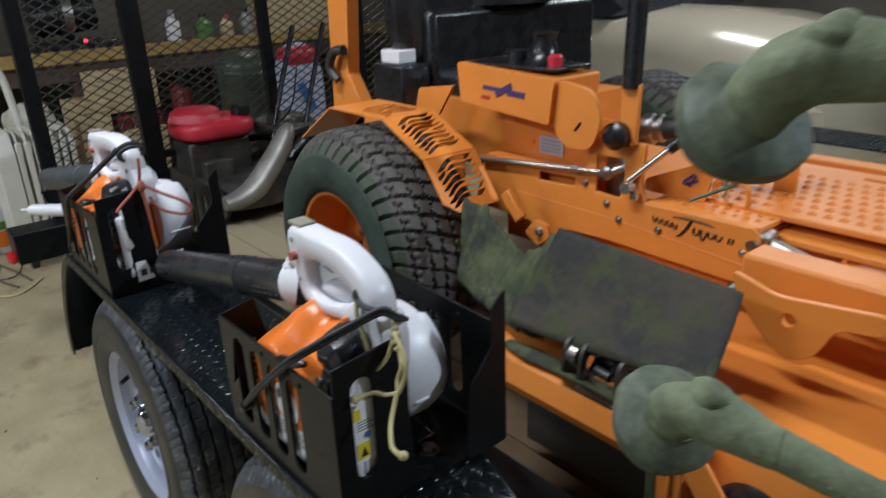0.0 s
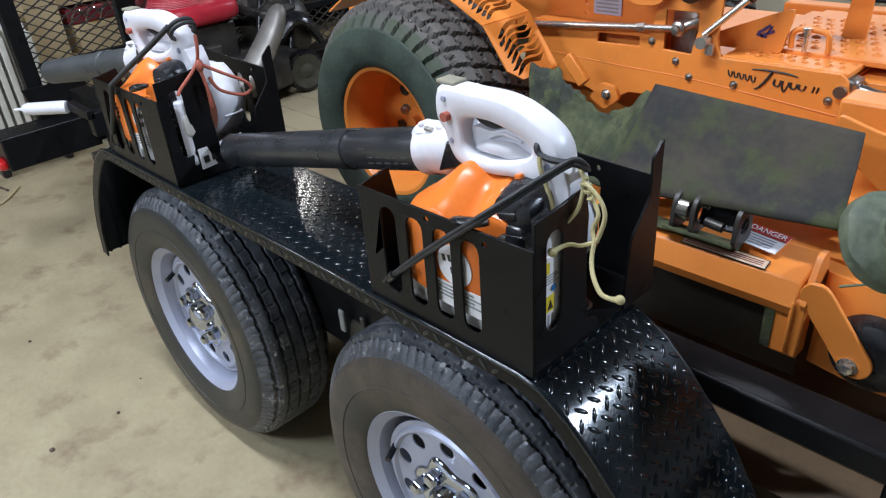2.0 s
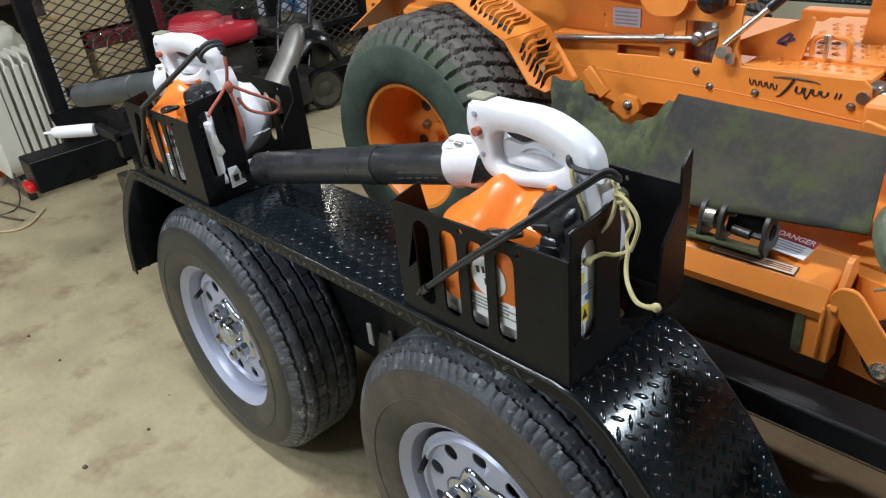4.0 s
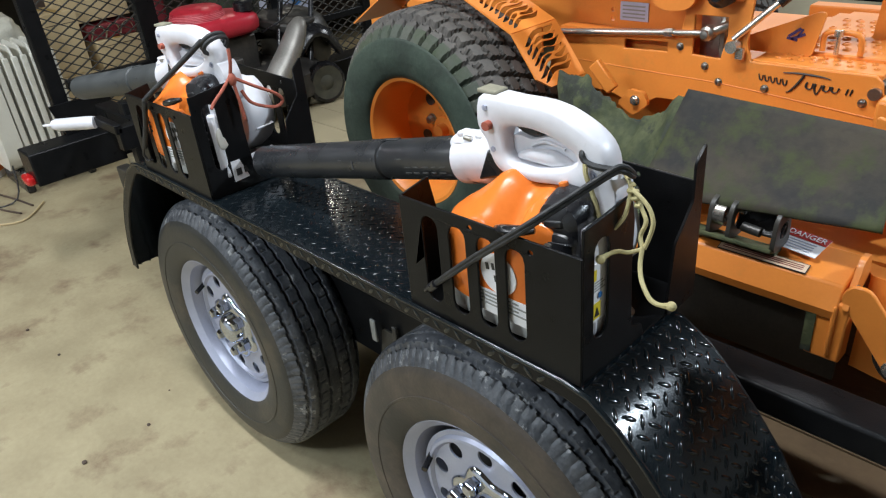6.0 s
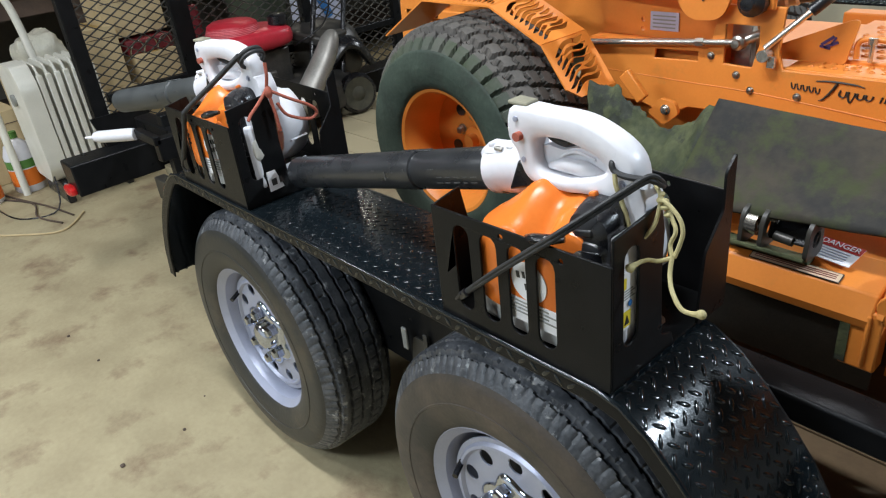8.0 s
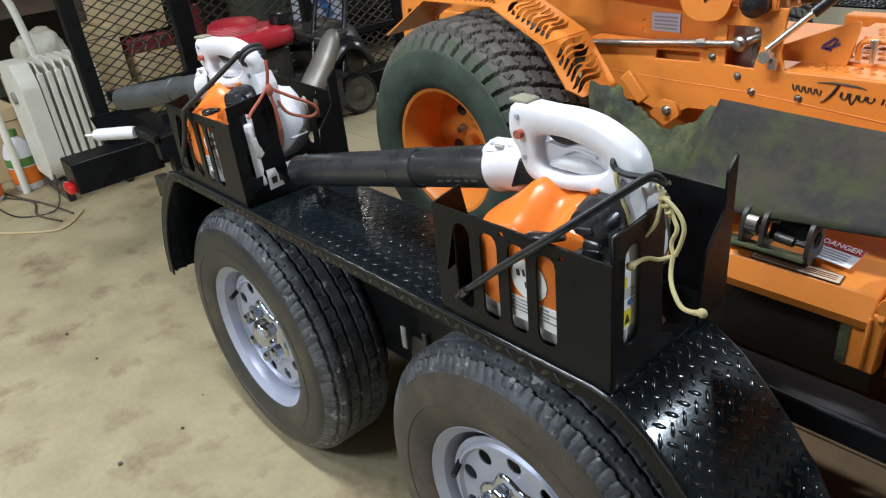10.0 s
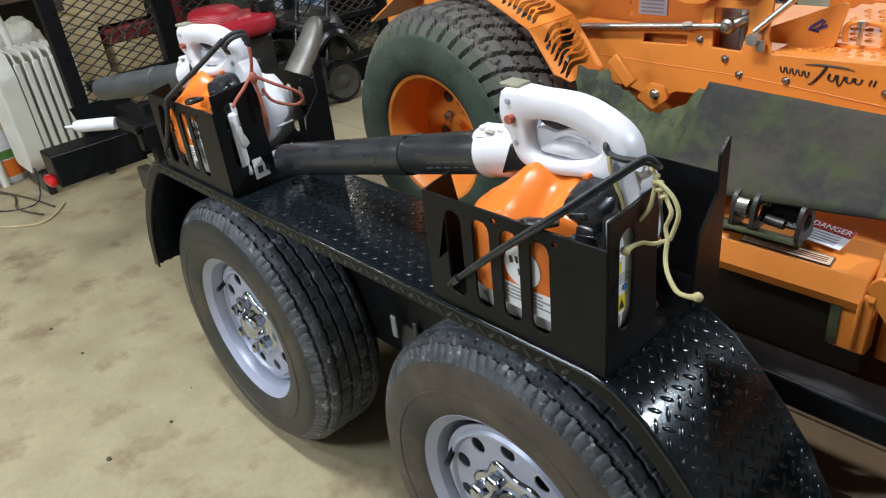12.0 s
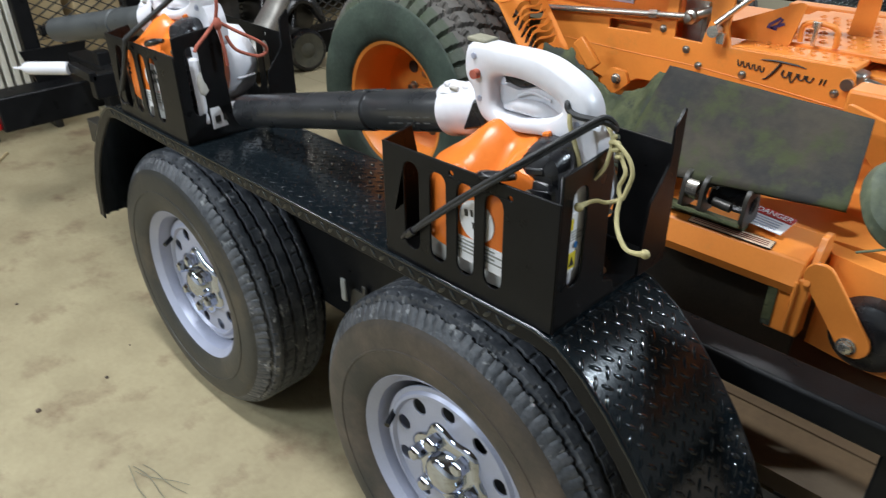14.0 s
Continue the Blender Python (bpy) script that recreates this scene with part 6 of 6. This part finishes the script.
# ---- oil heater ----
heater = thing("oil_heater", (-3.5, 0.32, 0), "cream oil-filled radiator heater with upright fins", "heater")
for i in range(7):
    y = 0.262 + i * 0.042
    out = rounded([(-3.62, 0.12), (-3.34, 0.12), (-3.29, 0.18), (-3.29, 0.62), (-3.34, 0.705), (-3.58, 0.705), (-3.63, 0.64)], 0.03)
    part("fin", Mesh().plate(out, [], 0.010, lambda u, v, d, y=y: (u, y + d, v)), HEATER, heater, bevel=0.003)
    part("fin_edge", Mesh().box(-3.304, y - 0.010, 0.14, -3.288, y + 0.018, 0.66), HEATER, heater, bevel=0.005)
part("core", Mesh().cyl((-3.46, 0.25, 0.22), (-3.46, 0.54, 0.22), 0.04, 16).cyl((-3.46, 0.25, 0.60), (-3.46, 0.54, 0.60), 0.04, 16), HEATER, heater)
part("control_panel", Mesh().plate(rounded([(-3.60, 0.12), (-3.33, 0.12), (-3.28, 0.20), (-3.28, 0.62), (-3.34, 0.715), (-3.56, 0.715), (-3.61, 0.64)], 0.03), [], 0.085, lambda u, v, d: (u, 0.160 + d, v)), HEATER, heater, "grey-white control end", bevel=0.012)
part("dial", Mesh().cyl((-3.46, 0.162, 0.54), (-3.46, 0.145, 0.54), 0.03, 18), GREYPL, heater)
for y in (0.19, 0.50):
    part("foot", Mesh().box(-3.64, y, 0.0, -3.28, y + 0.04, 0.12), BLACKPL, heater, bevel=0.01)
part("power_cord", Mesh().tube([(-3.34, 0.18, 0.2), (-3.22, 0.12, 0.02), (-3.3, -0.05, 0.006), (-3.6, -0.1, 0.006)], 0.004, 6), BLACKPL, heater)

# ---- white bent pipe frame behind the heater ----
pipe = thing("pipe_frame", (-3.6, 0.25, 0), "white painted bent pipe frame leaning by the bench", "pipe frame")
part("pipe", Mesh().tube([(-3.62, 0.40, 0.0), (-3.66, 0.36, 0.6), (-3.68, 0.33, 0.95), (-3.68, 0.27, 1.02), (-3.68, 0.16, 1.02), (-3.68, 0.10, 0.95), (-3.66, 0.08, 0.0)], 0.02, 12), HEATER, pipe)

# ---- jugs ----


def jug(x, y, label, h=0.30):
    ob = thing("jug", (x, y, 0), label, "jug", "jugs on the floor")
    part("body", Mesh().lathe((x, y, 0), (0, 0, 1), [(0, 0.0005), (0, 0.075), (0.01, 0.082), (h * 0.62, 0.082), (h * 0.78, 0.062), (h * 0.88, 0.024), (h * 0.93, 0.022)], 28), WHITEPL, ob)
    part("cap", Mesh().lathe((x, y, h * 0.9), (0, 0, 1), [(0, 0.026), (h * 0.1, 0.025), (h * 0.1, 0.0005)], 18), GREENINK, ob)
    part("label_band", Mesh().lathe((x, y, h * 0.12), (0, 0, 1), [(0, 0.0832), (h * 0.28, 0.0832)], 28), ORANGEPL, ob, "orange label band")
    part("label_band", Mesh().lathe((x, y, h * 0.42), (0, 0, 1), [(0, 0.0832), (h * 0.14, 0.0832)], 28), GREENINK, ob, "green label band")


jug(-3.75, 0.13, "white plastic jug with an orange and green label", 0.33)
jug(-3.72, -0.10, "smaller white plastic jug beside the heater", 0.22)
for i, (c, pts) in enumerate(((DARKWOOD, [(-4.4, -0.3, 0.006), (-3.9, -0.15, 0.006), (-3.5, 0.05, 0.006), (-3.25, 0.02, 0.006), (-3.05, 0.08, 0.006)]),
                              (CARD, [(-3.1, 0.20, 0.006), (-2.95, 0.05, 0.006), (-3.1, -0.12, 0.006), (-3.3, -0.3, 0.006), (-3.2, -0.6, 0.006)]),
                              (DARKWOOD, [(-4.2, -0.1, 0.006), (-3.7, 0.0, 0.006), (-3.35, 0.10, 0.006), (-3.1, 0.15, 0.006)]))):
    cord = thing("extension_cord", pts[0], ("brown extension cord lying on the floor", "tan extension cord curled on the floor", "second brown cord lying on the floor")[i], "cord", "cords on the floor")
    part("cord", Mesh().tube(pts, 0.005, 8), c, cord)

# ---- small stones and bits on the floor ----
g = Mesh()
rnd = random.Random(4)
for x, y, r in ((-1.117, -0.351, 0.007), (-1.694, -0.217, 0.005), (-1.122, -0.167, 0.005), (-1.943, -0.239, 0.006), (-1.22, -0.056, 0.003)):
    g.ball((x, y, r * 0.45), r * rnd.uniform(1, 1.6), r, r * 0.5, 8, 5, 0.8)
solid("floor_grit", g, DARKWOOD, "small dark stones and bits on the floor", "grit", "stuff")

weed = thing("dry_weed", (-0.68, -0.26, 0), "small dry weed sprig lying on the concrete", "plant debris")
for k, (dx, dy, turn) in enumerate(((0.0, 0.0, 8), (0.012, 0.014, 22), (-0.01, -0.012, -6), (0.02, -0.004, 40))):
    a = radians(turn)
    pts = [(-0.75 + dx + 0.17 * f * math.cos(a), -0.262 + dy + 0.10 * f * math.sin(a) + 0.006 * math.sin(5 * f + k), 0.0035 + 0.004 * math.sin(3 * f)) for f in (0, 0.25, 0.5, 0.75, 1)]
    part("stalk", Mesh().tube(pts, [0.0008, 0.0011, 0.0011, 0.0009, 0.0006], 6), TANDUST, weed)

# ---- workbench with clutter ----
bench = thing("workbench", (-4.7, 1.2, 0), "long wooden workbench with a yellow edge board", "workbench")
part("top", Mesh().box(-5.3, -0.8, 0.90, -4.45, 4.0, 0.96), DARKWOOD, bench, bevel=0.004)
part("edge_board", Mesh().box(-4.45, -0.8, 0.92, -4.41, 4.0, 1.00), YELLOWWOOD, bench, "yellow edge board", bevel=0.004)
part("apron", Mesh().box(-4.50, -0.8, 0.80, -4.46, 4.0, 0.90), DARKWOOD, bench)
for y in (-0.7, 0.85, 2.2, 3.8):
    part("leg", Mesh().box(-4.58, y, 0, -4.48, y + 0.09, 0.90), DARKWOOD, bench, bevel=0.004)
part("shelf", Mesh().box(-5.3, -0.8, 0.16, -4.55, 4.0, 0.20), DARKWOOD, bench)


def carton(x, y, z, sx, sy, sz, turn, label):
    ob = thing("cardboard_box", (x, y, z), label, "box", "boxes by the bench")
    m = pose(x, y, z + sz / 2, 0, 0, turn)
    part("body", Mesh().obox(m, sx, sy, sz), CARD, ob, bevel=0.004)
    part("tape", Mesh().obox(m @ pose(0, 0, sz / 2 + 0.001), sx, 0.05, 0.002), YELLOWWOOD, ob)
    part("flap_seam", Mesh().obox(m @ pose(sx / 2 + 0.0015, 0, sz * 0.32), 0.003, sy * 0.9, 0.004), DARKWOOD, ob)


carton(-4.28, 0.845, 0.33, 0.34, 0.20, 0.37, 2, "tan cardboard box on a stack of crates by the bench")
carton(-4.28, 0.80, 0.0, 0.36, 0.34, 0.33, 4, "larger tan cardboard box on the floor by the bench")
carton(-4.26, 1.13, 0.0, 0.34, 0.30, 0.30, -3, "low tan cardboard box on the floor")
carton(-4.27, 1.145, 0.30, 0.34, 0.28, 0.19, 2, "flat tan cardboard box under a red case")
carton(-4.32, 1.10, 0.60, 0.26, 0.40, 0.26, 2, "pale cardboard box stacked under the bench edge")
carton(-4.10, 0.46, 0.0, 0.40, 0.34, 0.52, 6, "tan cardboard box holding a plastic bag")
carton(-4.10, 0.10, 0.0, 0.28, 0.26, 0.40, 3, "tall tan cardboard box behind the heater")
carton(-4.80, 2.75, 0.96, 0.3, 0.75, 0.45, 2, "wide cardboard box on the bench")

sack = thing("plastic_bag", (-4.02, 0.48, 0.52), "pale crumpled plastic bag on the boxes", "bag")
g = Mesh().ball((-4.02, 0.47, 0.635), 0.13, 0.14, 0.125, 26, 16, 0.8)
for i, v in enumerate(g.v):
    k = 1 + 0.22 * noise.noise(Vector(v) * 14) + 0.10 * noise.noise(Vector(v) * 34)
    g.v[i] = (-4.02 + (v[0] + 4.02) * k, 0.47 + (v[1] - 0.47) * k, max(0.521, 0.635 + (v[2] - 0.635) * k))
part("film", g, BAGFILM, sack)

red = thing("gas_can", (-4.0, 1.40, 0), "tall red plastic fuel can on the floor", "fuel can")
part("body", Mesh().box(-4.12, 1.35, 0, -3.96, 1.45, 0.74), DARKRED, red, bevel=0.03)
part("spout", Mesh().cyl((-4.0, 1.40, 0.74), (-3.95, 1.40, 0.86), 0.022, 12), BLACKPL, red)
trash = thing("trash_bin", (-3.75, 1.74, 0), "dark green plastic bin with a domed lid", "bin")
part("body", Mesh().lathe((-3.75, 1.74, 0), (0, 0, 1), [(0, 0.0005), (0, 0.15), (0.80, 0.19), (0.82, 0.20), (0.84, 0.19)], 28), GREENBIN, trash)
part("lid", Mesh().ball((-3.75, 1.74, 0.85), 0.195, 0.195, 0.12, 24, 8), GREENBIN, trash)
red2 = thing("tool_case", (-4.2, 1.12, 0.49), "red metal tool case with chrome wire handles", "tool case")
part("body", Mesh().box(-4.36, 0.99, 0.491, -4.14, 1.30, 0.58), DARKRED, red2, bevel=0.012)
for k in range(3):
    part("wire_handle", Mesh().tube([(-4.13, 1.00 + 0.09 * k, 0.50), (-4.10, 1.02 + 0.09 * k, 0.56), (-4.10, 1.07 + 0.09 * k, 0.575), (-4.13, 1.10 + 0.09 * k, 0.52)], 0.006, 8), CHROME, red2)
machine = thing("chop_saw", (-4.85, 0.95, 0.96), "black bench machine with a red indicator light", "power tool")
part("base", Mesh().box(-5.05, 0.65, 0.96, -4.6, 1.25, 1.04), BLACKPL, machine, bevel=0.01)
part("motor", Mesh().cyl((-4.85, 0.75, 1.20), (-4.85, 1.15, 1.24), 0.14, 20), BLACKPL, machine)
part("guard", Mesh().lathe((-4.80, 0.95, 1.22), (0, 1, 0), [(-0.03, 0.0005), (-0.03, 0.18), (0.03, 0.18), (0.03, 0.0005)], 28), STEEL, machine)
part("indicator", Mesh().ball((-4.605, 1.02, 1.045), 0.012, 0.016, 0.012), LED, machine, "lit red indicator")


def bottle(x, y, z, r, h, m, cap, label):
    ob = thing("bottle", (x, y, z), label, "bottle", "bottles on the bench")
    part("body", Mesh().lathe((x, y, z), (0, 0, 1), [(0, 0.0005), (0, r), (h * 0.65, r), (h * 0.8, r * 0.5), (h * 0.9, r * 0.4)], 18), m, ob)
    part("cap", Mesh().lathe((x, y, z + h * 0.88), (0, 0, 1), [(0, r * 0.48), (h * 0.12, r * 0.45), (h * 0.12, 0.0005)], 14), cap, ob)


bottle(-4.55, 0.42, 0.965, 0.05, 0.26, PALEBLUE, BLUEINK, "pale bottle with a blue cap")
bottle(-4.60, 1.62, 0.965, 0.05, 0.24, PAPER, GREYPL, "white bottle beside the machine")
bottle(-4.62, 1.86, 0.965, 0.06, 0.20, GREENINK, BLACKPL, "small dark green bottle on the bench")
bottle(-4.58, 2.02, 0.965, 0.05, 0.18, CARD, REDPL, "tan bottle with a red cap")
bottle(-4.62, 2.2, 0.965, 0.05, 0.22, GREYPL, BLACKPL, "grey bottle at the bench edge")
bag = thing("product_bag", (-3.25, 1.86, 0), "white and red printed bag standing upright", "bag")
g = Mesh().ball((-3.25, 1.86, 0.51), 0.09, 0.15, 0.51, 20, 14, 0.55)
roughen(g, 0.02, 9)
part("sack", g, PALEBLUE, bag)
part("print_band", Mesh().ball((-3.235, 1.86, 0.94), 0.082, 0.125, 0.06, 20, 8, 0.6), REDPL, bag)
part("print_mark", Mesh().obox(pose(-3.158, 1.86, 0.70, 25, 0, 0), 0.006, 0.05, 0.18), BLUEINK, bag)

# ---- beige car parked beyond the trailer ----
car = thing("parked_car", (-1.6, 4.2, 0), "beige car parked beyond the trailer", "car", plan=Plan((1, 1, 1.12), (0.1, -0.42, 0)))
g = Mesh()
sec = []
for x, k, zt in ((-3.9, 0.92, 0.98), (-3.2, 1.0, 1.0), (-2.2, 1.0, 1.0), (-1.5, 0.99, 0.97), (-1.05, 0.94, 0.90), (-0.82, 0.82, 0.80), (-0.72, 0.70, 0.66)):
    y0, y1 = 4.2 - 0.85 * k, 4.2 + 0.85 * k
    sec.append([(x, y0 + 0.06, 0.30), (x, y0, 0.42), (x, y0 - 0.02, 0.62), (x, y0 + 0.03, zt - 0.14), (x, y0 + 0.14, zt - 0.02), (x, 4.2, zt + 0.03), (x, y1 - 0.14, zt - 0.02), (x, y1 - 0.03, zt - 0.14), (x, y1, 0.5), (x, y1 - 0.06, 0.30)])
g.rings(sec)
body = part("body", g, BEIGE, car, "glossy beige car body", angle=60)
g = Mesh()
g.rings([[(x, 4.2 - w, 0.99), (x, 4.2 - w + 0.12, 1.0 + h), (x, 4.2 + w - 0.12, 1.0 + h), (x, 4.2 + w, 0.99)] for x, w, h in ((-4.0, 0.72, 0.1), (-3.6, 0.74, 0.46), (-2.7, 0.74, 0.48), (-1.9, 0.72, 0.02))])
part("greenhouse", g, GLASSY, car, "dark glass cabin")
for y in (3.62, 4.78):
    part("headlight", Mesh().ball((-0.98, y, 0.78), 0.13, 0.16, 0.09, 18, 10), GLASSY, car, "clear headlight")
for x in (-1.35, -3.6):
    for y in (3.40, 5.0):
        w = part("wheel", Mesh().lathe((x, y, 0.31), (0, 1, 0), [(-0.09, 0.2), (-0.09, 0.29), (-0.07, 0.31), (0.07, 0.31), (0.09, 0.29), (0.09, 0.2)], 32), RUBBER, car)
        part("rim", Mesh().lathe((x, y, 0.31), (0, -1, 0), [(0.05, 0.0005), (0.06, 0.05), (0.05, 0.15), (0.08, 0.2)], 24), STEEL, w)

# deck planks, last
pm = bpy.data.meshes.new("plank")
g = Mesh().box(-2.27, -0.069, -0.02, 2.6, 0.069, 0.019)
pm.from_pydata([tuple(TRAILER(p) - TRAILER((0, 0, 0))) for p in g.v], [], g.f)
finish(pm, WOOD)
for i, (a, b) in enumerate(planks):
    ob = new("plank", pm)
    ob.parent = trailer
    ob.location = TRAILER((0, (a + b) / 2, DECK - 0.020 + 0.001 * (i % 2))) - ORIGIN[trailer.name]
